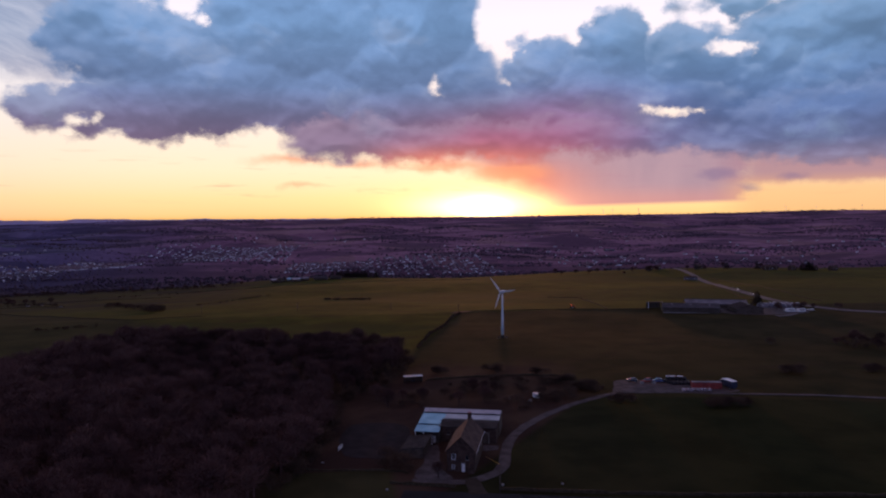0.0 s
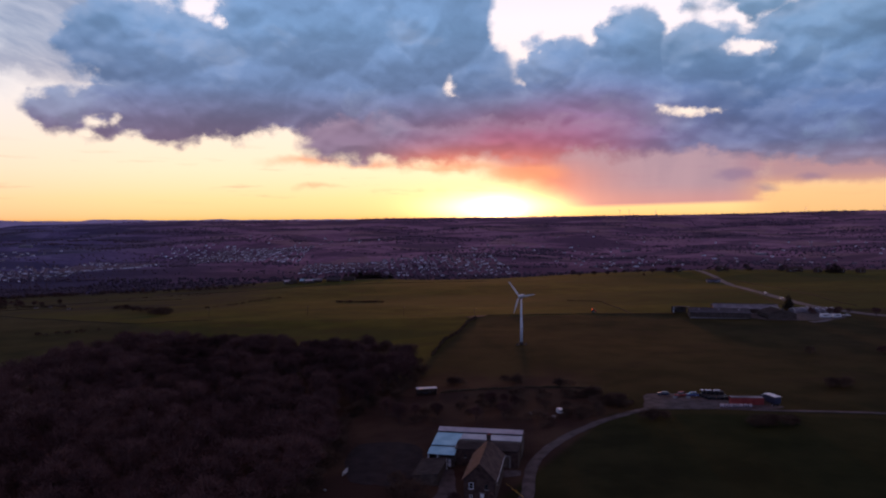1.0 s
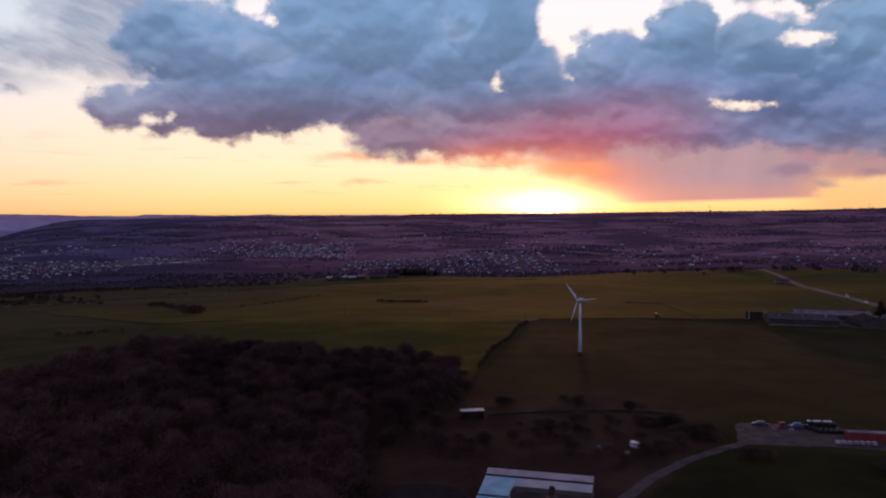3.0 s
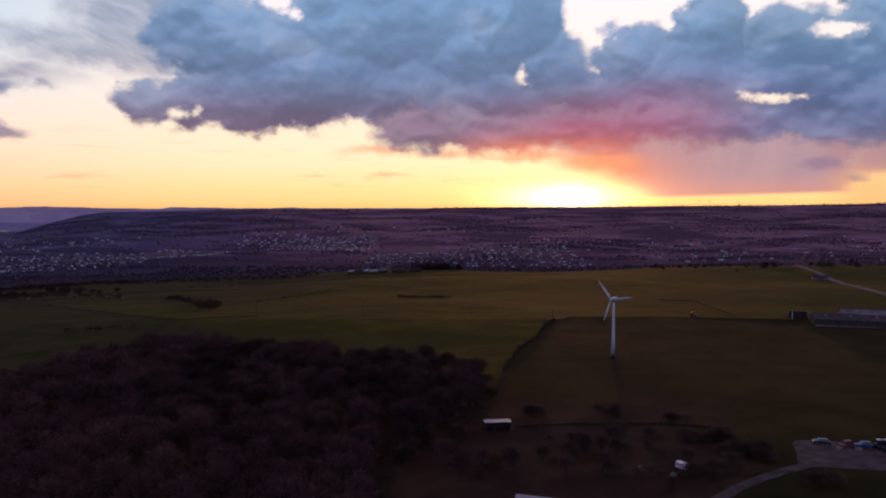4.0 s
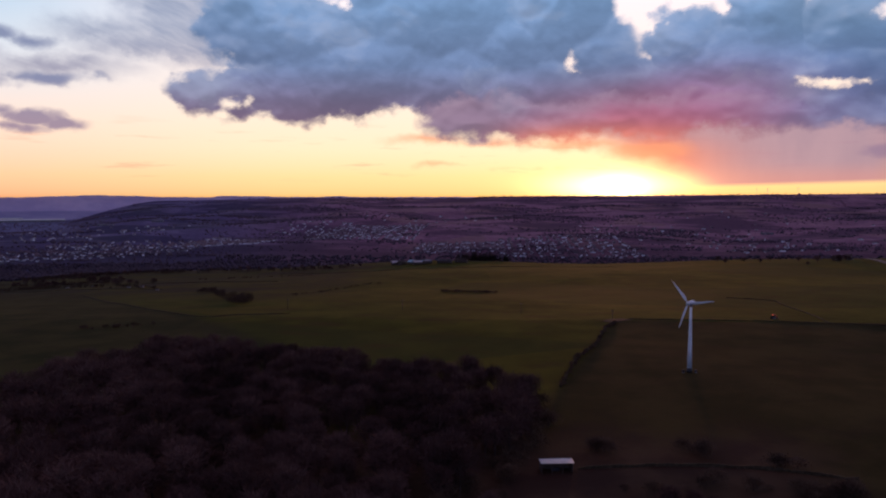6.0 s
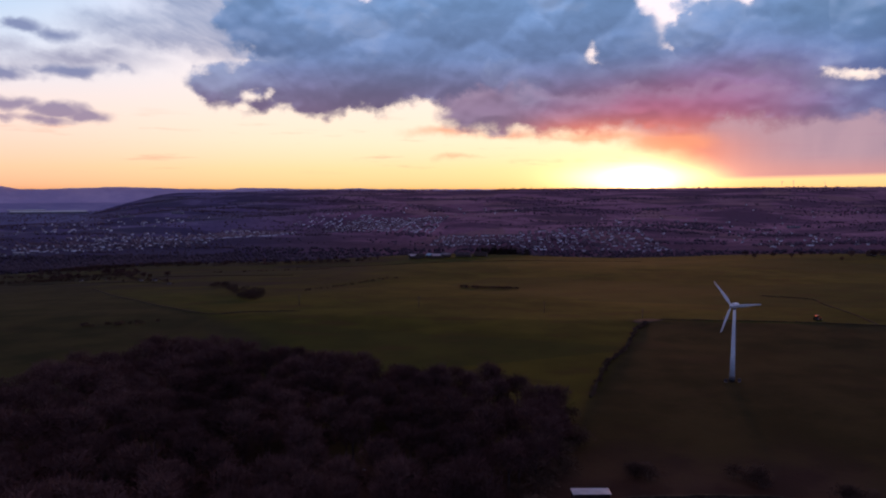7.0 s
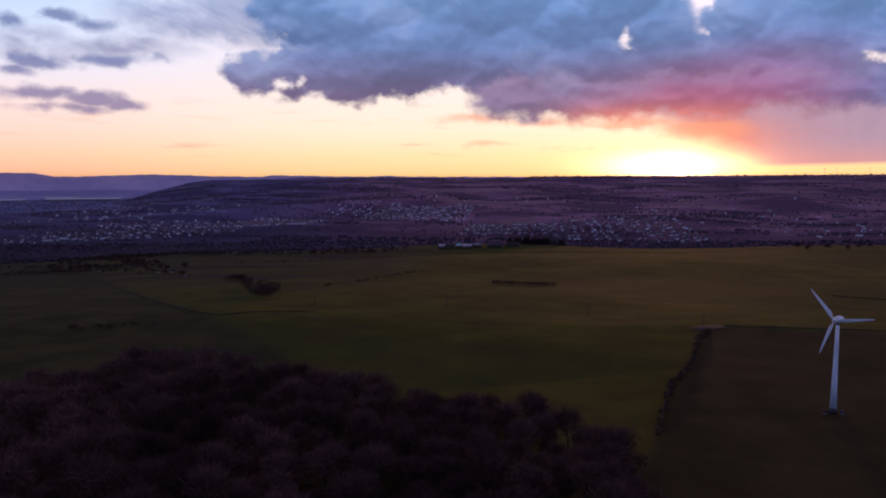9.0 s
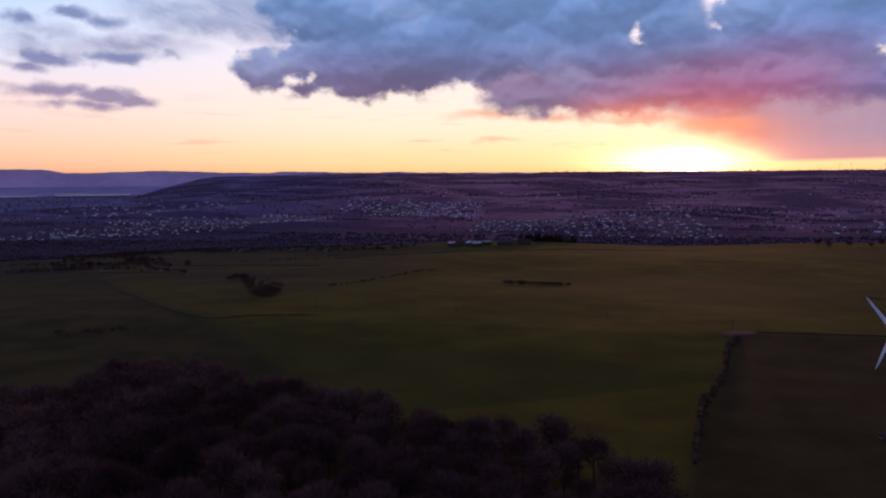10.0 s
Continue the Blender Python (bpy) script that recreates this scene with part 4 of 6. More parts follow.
for run in ([(27, 352), (37.4, 394), (47, 416), (58.5, 457.6), (66.6, 475)],
            [(74, 485), (97.6, 484.5), (126.6, 484), (150, 480), (179.4, 475.4), (198.5, 472)],
            [(163, 607), (186, 590), (182, 563), (176, 512), (170, 477)],
            [(-336, 696), (-250, 590), (-156.5, 491), (-130, 495), (-104, 500)],
            [(-572, 879), (-480, 828), (-391, 782), (-282, 728)],
            [(-600, 990), (-450, 905), (-330, 840), (-200, 800)],
            [(300, 462), (302, 520), (326, 590), (352, 676)],
            [(346, 500), (362, 560), (420, 740), (455, 880)],
            [(-260, 1010), (-130, 985), (20, 1010), (160, 1000)],
            [(24, 281), (45, 284), (66, 283), (84, 277)],
            [(-32, 187), (-13.8, 184), (4.9, 181.5), (9.5, 179)],
            [(4.6, 172.6), (12, 170.4), (20, 167.8)],
            [(30.5, 165.0), (38, 162.9), (49, 160.4), (66, 156.6), (83, 152.7)],
            [(83, 152.7), (120, 144.5), (170, 133)]):
    field_wall(run, 0.5 if run[0][1] > 450 or run[0][0] == -32 else 0.8)

# ---- the farmstead ----
FARM_TURN = -16.5


def farm_spot(lx, ly):
    a = radians(FARM_TURN)
    return 17.9 + lx * math.cos(a) - ly * math.sin(a), 218.5 + lx * math.sin(a) + ly * math.cos(a)


def window_part(house, x, y, z, w, h, side="front", frame_material=None, label="white-framed window"):
    """A window in a wall that faces -y (front), +x or -x: frame with an opening, panes and a sill."""
    f = 0.09
    bars = [(-w / 2, -w / 2 + f, -0.06, 0.05, 0, h), (w / 2 - f, w / 2, -0.06, 0.05, 0, h), (-w / 2, w / 2, -0.06, 0.05, 0, f), (-w / 2, w / 2, -0.06, 0.05, h - f, h),
            (-w / 2, w / 2, -0.05, 0.03, h * 0.5 - 0.04, h * 0.5 + 0.04)]
    turn = {"front": 0, "right": 90, "left": -90}[side]
    m = pose(x, y, z, 0, 0, turn)
    bm = boxes(*bars)
    bmesh.ops.transform(bm, matrix=m, verts=bm.verts)
    win = part("window", bm, frame_material or WHITE, house, label)
    for z0, z1 in ((f, h * 0.5 - 0.04), (h * 0.5 + 0.04, h - f)):
        bm = boxes((-w / 2 + f, w / 2 - f, -0.025, 0.01, z0, z1))
        bmesh.ops.transform(bm, matrix=m, verts=bm.verts)
        part("pane", bm, GLASS, win)
    bm = boxes((-w / 2 - 0.1, w / 2 + 0.1, -0.16, 0.0, -0.14, 0.0))
    bmesh.ops.transform(bm, matrix=m, verts=bm.verts)
    part("sill", bm, CONCRETE, win)
    return win


def slab_roof(half, eave, ridge, length, start, over=0.35, thick=0.18):
    """Two stone-slated slopes over a gable, the ridge along y; courses step down the slope."""
    out = []
    for s in (-1, 1):
        run = half + over
        courses = 12
        slope = (ridge - eave) / half
        for k in range(courses):
            a, b = run * k / courses, run * (k + 1) / courses + 0.08
            za, zb = ridge - slope * a + 0.02, ridge - slope * b + 0.09
            prof = [(s * a, za - thick), (s * b, zb - thick), (s * b, zb), (s * a, za + 0.02)]
            out.append(prism(prof, length + 2 * over, "y", start - over))
    return out


def farmhouse():
    x, y = 22.9, 178.2
    t = thing("farmhouse", "tall brown stone farmhouse with a steep slate roof", "house", x, y, None, FARM_TURN)
    half, eave, ridge, length = 3.6, 5.5, 9.0, 18.2
    part("masonry", prism([(-half, -0.4), (half, -0.4), (half, eave), (0, ridge - 0.2), (-half, eave)], length, "y", 0.0), STONE, t, "weathered brown gritstone walls")
    for bm in slab_roof(half, eave, ridge, length, 0.0):
        part("slate_course", bm, SLATE, t)
    part("ridge_tile", prism([(-0.22, ridge - 0.12), (0, ridge + 0.16), (0.22, ridge - 0.12)], length + 0.7, "y", -0.35), SLATE, t)
    for cy in (17.6,):
        chimney = part("chimney", boxes((-0.5, 0.5, cy - 0.4, cy + 0.4, ridge - 0.7, ridge + 1.3), (-0.58, 0.58, cy - 0.48, cy + 0.48, ridge + 1.1, ridge + 1.3)), STONE, t)
        for px in (-0.22, 0.22):
            part("chimney_pot", tube([(px, cy, ridge + 1.3), (px, cy, ridge + 1.75)], [0.14, 0.11], 8), RED_PAINT, chimney)
    window_part(t, -1.9, -0.02, 3.1, 1.15, 1.45)
    window_part(t, -1.95, -0.02, 0.7, 0.8, 1.0)
    window_part(t, 1.6, -0.02, 3.1, 0.9, 1.2, frame_material=TIMBER, label="dark-framed window")
    for wy in (3.5, 8.0, 13.0):
        window_part(t, half + 0.02, wy, 3.2, 0.9, 1.1, "right", TIMBER, "dark-framed window")
        window_part(t, -half - 0.02, wy, 3.2, 0.9, 1.1, "left", TIMBER, "dark-framed window")
    door = part("door", boxes((0.2, 1.05, -0.08, 0.02, 0.0, 2.05)), WHITE, t, "white front door")
    part("handle", boxes((0.88, 0.95, -0.14, -0.08, 0.95, 1.1)), DARK_METAL, door)
    part("lintel", boxes((0.0, 1.25, -0.1, 0.0, 2.07, 2.3)), CONCRETE, t)
    for s in (-1, 1):
        part("gutter", boxes((s * 4.02 - 0.07, s * 4.02 + 0.07, -0.3, length + 0.3, eave - 0.5, eave - 0.37)), WHITE if s > 0 else DARK_METAL, t)
    part("porch", prism([(2.0, -0.2), (3.5, -0.2), (3.5, 2.0), (2.75, 2.7), (2.0, 2.0)], 1.3, "y", -1.3), STONE, t)


def wall_boards(x0, x1, y, z0, z1, width=0.32):
    items = []
    n = int((x1 - x0) / width)
    for i in range(n):
        a = x0 + (x1 - x0) * i / n
        items.append((a + 0.015, a + (x1 - x0) / n - 0.015, y - 0.03 - 0.02 * (i % 2), y + 0.03, z0, z1))
    return boxes(*items)


def metal_barn():
    x, y = farm_spot(0, 0)
    t = thing("metal_barn", "steel barn range with pale ribbed metal roofs", "barn", x, y, None, FARM_TURN)
    part("rear_roof_slope", ribbed_slope(-0.2, 23.4, -2.0, 5.35, 0.0, 6.0, 0.33, 0.05), SHEET, t, "pale grey ribbed roof")
    part("rear_roof_slope", ribbed_slope(-0.2, 23.4, 0.0, 6.0, 3.4, 4.2, 0.33, 0.05), SHEET, t)
    part("middle_roof", ribbed_slope(6.9, 23.3, -6.2, 4.72, -2.55, 5.08, 0.33, 0.05), SHEET, t, "pale grey ribbed roof")
    part("long_roof", ribbed_slope(-0.2, 6.86, -11.3, 4.35, -2.55, 5.08, 0.33, 0.05), BLUE_SHEET, t, "blue-grey ribbed roof")
    part("lean_to_roof", ribbed_slope(-0.3, 6.95, -16.4, 3.55, -11.75, 4.12, 0.33, 0.05), BLUE_SHEET, t, "blue-grey ribbed lean-to roof")
    part("gutter", boxes((-0.2, 23.3, -2.5, -2.06, 4.75, 4.95)), DARK_METAL, t, "dark valley gutter")
    part("gutter", boxes((-0.2, 6.9, -11.7, -11.36, 3.9, 4.02)), DARK_METAL, t)
    part("side_wall", boxes((-0.15, 0.0, -16.2, 3.2, -0.3, 3.45), (-0.15, 0.0, -11.4, 3.2, 3.45, 4.1), (-0.15, 0.0, -2.4, 1.2, 4.1, 5.1)), TIMBER, t, "dark boarded end wall")
    part("side_wall", boxes((23.15, 23.3, -6.2, 3.2, -0.3, 4.1), (23.15, 23.3, -6.0, 2.0, 4.1, 4.6), (23.15, 23.3, -2.4, 1.2, 4.6, 5.2)), TIMBER, t)
    part("back_wall", boxes((0, 23.15, 3.05, 3.2, -0.3, 4.0)), TIMBER, t)
    part("inner_wall", boxes((0, 6.8, -11.5, -11.35, 0, 3.9)), TIMBER, t, "dark inner wall of the open lean-to")
    for px in (0.1, 2.4, 4.7, 6.7):
        part("post", boxes((px - 0.1, px + 0.1, -16.3, -16.1, -0.3, 3.5)), WHITE if px in (0.1, 2.4) else TIMBER, t)
    for px in (1.2, 2.9, 3.6, 5.4):
        d = part("stable_door", boxes((px - 0.35, px + 0.35, -15.2, -15.1, 0.0, 1.15), (px - 0.35, px + 0.35, -15.2, -15.1, 1.3, 1.95)), WHITE, t, "white split stable door")
        part("hinge", boxes((px - 0.33, px - 0.05, -15.24, -15.2, 0.9, 0.96)), DARK_METAL, d)
    part("stable_partition", boxes((0.2, 6.7, -15.1, -15.0, 0.0, 2.3)), TIMBER, t)


def stone_barn():
    x, y = farm_spot(6.9, -6.3)
    t = thing("stone_barn", "long dark stone barn with a low slate roof", "barn", x, y, None, FARM_TURN)
    part("masonry", prism([(0, -0.4), (0, 4.55), (-3.7, 5.1), (-7.4, 4.45), (-7.4, -0.4)], 16.2, "x", 0), STONE, t, "dark gritstone walls")
    part("roof_slope", ribbed_slope(-0.25, 16.45, -7.7, 4.5, -3.7, 5.25, 0.6, 0.03, 0.14), DARK_ROOF, t, "dark brown slate slope")
    part("roof_slope", ribbed_slope(-0.25, 16.45, -3.7, 5.25, 0.2, 4.6, 0.6, 0.03, 0.14), DARK_ROOF, t)
    part("doorway", boxes((11.2, 14.0, -7.46, -7.38, -0.1, 3.0)), TIMBER, t, "dark timber barn doors")
    part("door_frame", boxes((11.0, 11.2, -7.5, -7.38, -0.1, 3.2), (14.0, 14.2, -7.5, -7.38, -0.1, 3.2), (11.0, 14.2, -7.5, -7.38, 3.0, 3.2)), CONCRETE, t)
    window_part(t, 2.4, -7.42, 2.2, 0.8, 0.9, frame_material=TIMBER, label="small dark barn window")
    part("coping", boxes((-0.3, 0.1, -7.6, 0.1, 4.62, 4.8)), CONCRETE, t, "pale coping stone")


def stable_block():
    x, y = farm_spot(-1.2, -29)
    t = thing("stable_block", "low timber stable block with a dark sheet roof", "stable", x, y, None, FARM_TURN)
    part("masonry", prism([(0, -0.3), (6.0, -0.3), (6.0, 3.0), (0, 2.3)], 12.0, "y", 0), TIMBER, t)
    bm = ribbed_slope(-12.2, 0.2, -0.35, 2.33, 6.4, 3.12, 0.4, 0.04)
    bmesh.ops.transform(bm, matrix=pose(0, 0, 0, 0, 0, -90), verts=bm.verts)
    part("roof", bm, DARK_ROOF, t, "dark ribbed roof sheets")
    for py in (2.0, 5.0, 8.0, 10.8):
        part("door", boxes((6.0, 6.06, py - 0.6, py + 0.6, 0, 2.1)), TIMBER, t)
    part("post", boxes((6.2, 6.4, 11.4, 11.6, -0.3, 3.05)), WHITE, t, "white post")


def field_shelter():
    t = thing("field_shelter", "open-fronted field shelter with a pale roof", "shelter", 15.2, 279.0, None, 6.0)
    part("roof", ribbed_slope(-0.2, 7.4, -1.6, 2.42, 1.2, 2.5, 0.3, 0.03), SHEET, t, "pale galvanised roof")
    part("back_wall", wall_boards(0, 7.2, 1.6, -0.2, 2.55), TIMBER, t)
    for px in (0.05, 7.0):
        part("side_wall", boxes((px, px + 0.1, -1.6, 1.6, -0.2, 2.2)), TIMBER, t)
    for px in (0.1, 2.4, 4.8, 7.05):
        part("post", boxes((px - 0.07, px + 0.07, -1.72, -1.58, -0.2, 2.25)), TIMBER, t)
    part("feed_trough", boxes((2.6, 4.4, 0.2, 0.8, 0.0, 0.6), bevel=0.05), PALE_SHEET, t)


farmhouse()
metal_barn()
stone_barn()
stable_block()
field_shelter()

g = thing("field_gate", "pale metal field gate beside the arena", "gate", -8.6, 198.6, None, 70)
for gx in (0.0, 1.6, 3.2):
    part("upright", boxes((gx - 0.04, gx + 0.04, -0.03, 0.03, -0.2, 1.25)), WHITE, g)
for gz in (0.3, 0.6, 0.9, 1.18):
    part("rail", boxes((0, 3.2, -0.025, 0.025, gz - 0.03, gz + 0.03)), WHITE, g)


def electricity_pole(x, y, h, label, arm=True, stay=False):
    t = thing("electricity_pole", label, "pole", x, y, None, 20, "electricity poles")
    part("post", tube([(0, 0, -0.8), (0, 0, h)], [0.16, 0.11], 8), TIMBER, t)
    if arm:
        part("crossarm", boxes((-0.9, 0.9, -0.07, 0.07, h - 0.5, h - 0.36)), TIMBER, t)
        for ix in (-0.8, 0.0, 0.8):
            part("insulator", tube([(ix, 0, h - 0.36), (ix, 0, h - 0.1)], [0.06, 0.05], 8), CONCRETE, t)
    if stay:
        part("stay_guard", tube([(10.29, 24.77, -0.1), (0.05, 0.1, h - 0.1)], [0.045, 0.045], 6), YELLOW, t, "yellow guard on the stay wire")


electricity_pole(29.9, 162.7, 7.0, "weathered wooden pole with a yellow-guarded stay", False, True)
for px, py in ((-44.4, 515.7), (21.4, 508.5), (67.0, 487.3), (-112.0, 524.0)):
    electricity_pole(px, py, 6.0 if px < 60 else 4.6, "weathered wooden electricity pole in open pasture")

# ---- vehicles and stores ----
def road_wheel(parent, x, y, r, w):
    tyre = part("wheel", tube([(x - w / 2, y, r), (x - w / 2 + 0.04, y, r), (x + w / 2 - 0.04, y, r), (x + w / 2, y, r)], [r * 0.9, r, r, r * 0.9], 14), RUBBER, parent)
    part("rim", tube([(x - w / 2 - 0.01, y, r), (x + w / 2 + 0.01, y, r)], [r * 0.55, r * 0.55], 10), SILVER_PAINT, tyre)


def parked_car(x, y, turn, paint, label, tall=1.45, lamps=False):
    t = thing("car", label, "car", x, y, float(hill(x, y)) + 0.12, turn, "parked cars")
    prof = [(-2.1, 0.3), (2.1, 0.3), (2.15, 0.6), (2.0, 0.85), (1.1, 0.95), (-1.9, 0.95), (-2.12, 0.75)]
    bm = prism(prof, 1.7, "x", -0.85)
    bmesh.ops.bevel(bm, geom=[e for e in bm.edges], offset=0.06, segments=1, affect="EDGES")
    part("body", bm, paint, t)
    cab = bmesh.new()
    lo = [cab.verts.new(p) for p in ((-0.78, -1.75, 0.93), (0.78, -1.75, 0.93), (0.78, 1.15, 0.93), (-0.78, 1.15, 0.93))]
    hi = [cab.verts.new(p) for p in ((-0.62, -1.35, tall - 0.05), (0.62, -1.35, tall - 0.05), (0.62, 0.45, tall - 0.05), (-0.62, 0.45, tall - 0.05))]
    for i in range(4):
        cab.faces.new((lo[i], lo[(i + 1) % 4], hi[(i + 1) % 4], hi[i]))
    cab.faces.new(hi)
    part("windows", cab, GLASS, t, "dark glazing")
    part("roof", boxes((-0.64, 0.64, -1.38, 0.48, tall - 0.05, tall), bevel=0.02), paint, t)
    for wx in (-0.78, 0.78):
        for wy in (-1.3, 1.3):
            road_wheel(t, wx, wy, 0.31, 0.2)
    for wx in (-0.6, 0.6):
        part("headlight", boxes((wx - 0.17, wx + 0.17, 2.06, 2.16, 0.58, 0.74)), HEADLAMP if lamps else GLASS, t, "lit headlight" if lamps else "")
    return t


def shipping_container(x, y, turn):
    t = thing("shipping_container", "red corrugated steel container standing in the yard", "container", x, y, None, turn)
    items = []
    n = 36
    for i in range(n):
        a = 0.1 + 10.4 * i / n
        d = 0.05 if i % 2 else 0.0
        items.append((a, a + 10.4 / n, -1.2 + d, 1.2 - d, 0.12, 2.5))
    part("body", boxes(*items), RED_PAINT, t)
    part("roof", boxes((0.0, 10.6, -1.22, 1.22, 2.5, 2.62)), WORN_SHEET, t, "pale dusty roof")
    for cx in (0.06, 10.54):
        for cy in (-1.16, 1.16):
            part("corner_post", boxes((cx - 0.08, cx + 0.08, cy - 0.08, cy + 0.08, 0.0, 2.56)), RED_PAINT, t)
    for k in (-1, 1):
        d = part("door", boxes((10.56, 10.64, min(0, k * 1.1), max(0, k * 1.1), 0.15, 2.45)), RED_PAINT, t)
        part("lock_bar", boxes((10.64, 10.69, k * 0.5 - 0.03, k * 0.5 + 0.03, 0.15, 2.45)), DARK_METAL, d)


def box_lorry(x, y, turn):
    t = thing("box_lorry", "dark box lorry with a white roof beside a container", "lorry", x, y, None, turn)
    part("cargo_box", boxes((-1.2, 1.2, -3.0, 2.6, 1.0, 3.2), bevel=0.05), NAVY_PAINT, t, "dark blue box body")
    part("cargo_roof", boxes((-1.25, 1.25, -3.05, 2.65, 3.2, 3.36), bevel=0.03), WHITE, t, "white box roof")
    part("chassis", boxes((-0.5, 0.5, -2.9, 4.4, 0.6, 1.1)), DARK_METAL, t)
    cab = part("cab", prism([(2.75, 0.6), (4.5, 0.6), (4.55, 1.5), (4.2, 2.6), (2.75, 2.7)], 2.2, "x", -1.1), NAVY_PAINT, t, "dark blue cab")
    part("windscreen", prism([(4.54, 1.58), (4.26, 2.48), (4.29, 2.48), (4.57, 1.58)], 1.9, "x", -0.95), GLASS, cab)
    for wx in (-0.95, 0.95):
        for wy in (-1.8, 3.5):
            road_wheel(t, wx, wy, 0.46, 0.3)


def wrapped_bale(x, y, z, turn, wrap, label, group, lying=True):
    t = thing("wrapped_bale", label, "bale", x, y, z, turn, group)
    prof = ((-0.62, 0.50), (-0.58, 0.60), (-0.3, 0.66), (0.3, 0.66), (0.58, 0.60), (0.62, 0.50))
    bm = tube([(s, 0, 0.62) if lying else (0, 0, 0.62 + s) for s, _ in prof], [r for _, r in prof], 14)
    part("bale", bm, wrap, t)
    return t


def old_tyre(x, y, z, tilt):
    t = thing("tyre", "pale weathered old tyre on the black bale stack", "tyre", x, y, z, 0, "old tyres")
    bm = bmesh.new()
    rings = []
    for i in range(14):
        a = 2 * math.pi * i / 14
        rings.append([bm.verts.new(((0.42 + 0.20 * math.cos(b)) * math.cos(a), (0.42 + 0.20 * math.cos(b)) * math.sin(a), 0.15 + 0.15 * math.sin(b))) for b in (2 * math.pi * k / 7 for k in range(7))])
    for a, b in zip(rings, rings[1:] + rings[:1]):
        for k in range(7):
            bm.faces.new((a[k], b[k], b[(k + 1) % 7], a[(k + 1) % 7]))
    part("tyre_ring", bm, WHITE, t)


def trailer(x, y, turn, label):
    t = thing("livestock_trailer", label, "trailer", x, y, None, turn)
    t.scale = (0.72, 0.72, 0.72)
    part("body", boxes((-1.0, 1.0, -2.0, 2.0, 0.55, 2.3), bevel=0.06), WHITE, t)
    part("roof", prism([(-1.05, 2.3), (1.05, 2.3), (0.9, 2.5), (-0.9, 2.5)], 4.1, "y", -2.05), WHITE, t)
    part("ramp", boxes((-0.9, 0.9, -2.1, -2.0, 0.6, 1.7)), SILVER_PAINT, t)
    part("vent", boxes((-1.03, 1.03, -1.4, 1.4, 1.8, 2.05)), DARK_METAL, t, "dark side vents")
    part("drawbar", boxes((-0.06, 0.06, 2.0, 3.3, 0.45, 0.57)), DARK_METAL, t)
    for wx in (-1.05, 1.05):
        for wy in (-0.4, 0.4):
            road_wheel(t, wx, wy, 0.33, 0.2)


def tractor(x, y, turn):
    t = thing("tractor", "small orange tractor working in the pasture", "tractor", x, y, None, turn)
    part("bonnet", boxes((-0.4, 0.4, 0.3, 2.0, 0.8, 1.5), bevel=0.08), ORANGE_PAINT, t, "orange bonnet")
    part("chassis", boxes((-0.3, 0.3, -1.2, 1.9, 0.55, 0.85)), DARK_METAL, t)
    part("cab", boxes((-0.7, 0.7, -1.1, 0.3, 0.9, 2.3), bevel=0.06), GLASS, t, "glazed cab")
    part("cab_roof", boxes((-0.78, 0.78, -1.2, 0.4, 2.3, 2.45), bevel=0.04), ORANGE_PAINT, t)
    for wx in (-0.8, 0.8):
        road_wheel(t, wx, -0.7, 0.78, 0.42)
        road_wheel(t, wx, 1.5, 0.48, 0.32)
    part("work_lamp", boxes((-0.3, 0.3, -1.3, -1.2, 2.15, 2.4)), TAIL_LAMP, t, "lit red rear lamp")


HEADLAMP = lamp_material("headlamp", (1.0, 0.92, 0.78), 6.0)
TAIL_LAMP = lamp_material("tail_lamp", (1.0, 0.16, 0.05), 2.2)

parked_car(102.0, 262.6, 70, NAVY_PAINT, "dark navy car parked at the yard's back edge")
parked_car(106.8, 259.7, 110, RED_PAINT, "dull red car parked in the gravel yard", 1.7)
parked_car(110.9, 259.0, 80, BLUE_PAINT, "bright blue car parked in the gravel yard", 1.6)
shipping_container(118.6, 247.2, -11)
box_lorry(131.8, 244.5, 8)
for i in range(7):
    wrapped_bale(114.2 + 1.45 * i, 244.0 - 0.32 * i, None, -12 + 3 * (i % 3), WRAP_WHITE, "pale plastic-wrapped hay bale in a row", "row of pale bales")
rng = random.Random(9)
for row in range(4):
    for k in range(6 - row // 2):
        wrapped_bale(113.4 + 1.36 * k + 0.5 * row + rng.uniform(-0.1, 0.1), 258.6 - 1.5 * row - 0.35 * k, None, rng.uniform(-8, 8), WRAP_BLACK, "black plastic-wrapped silage bale in a stack", "stack of black bales")
for k in range(5):
    wrapped_bale(114.3 + 1.4 * k, 257.6 - 0.5 * k, float(hill(115, 256)) + 1.24, rng.uniform(-8, 8), WRAP_BLACK, "black wrapped silage bale on top of the stack", "stack of black bales")
for k in range(5):
    old_tyre(114.0 + 1.3 * k + rng.uniform(-0.2, 0.2), 257.7 - 0.3 * k + rng.uniform(-0.3, 0.3), float(hill(115, 256)) + 2.44, 0)
trailer(60.6, 247.5, 35, "white livestock trailer standing among the scrub")
tractor(149.6, 492.6, -60)
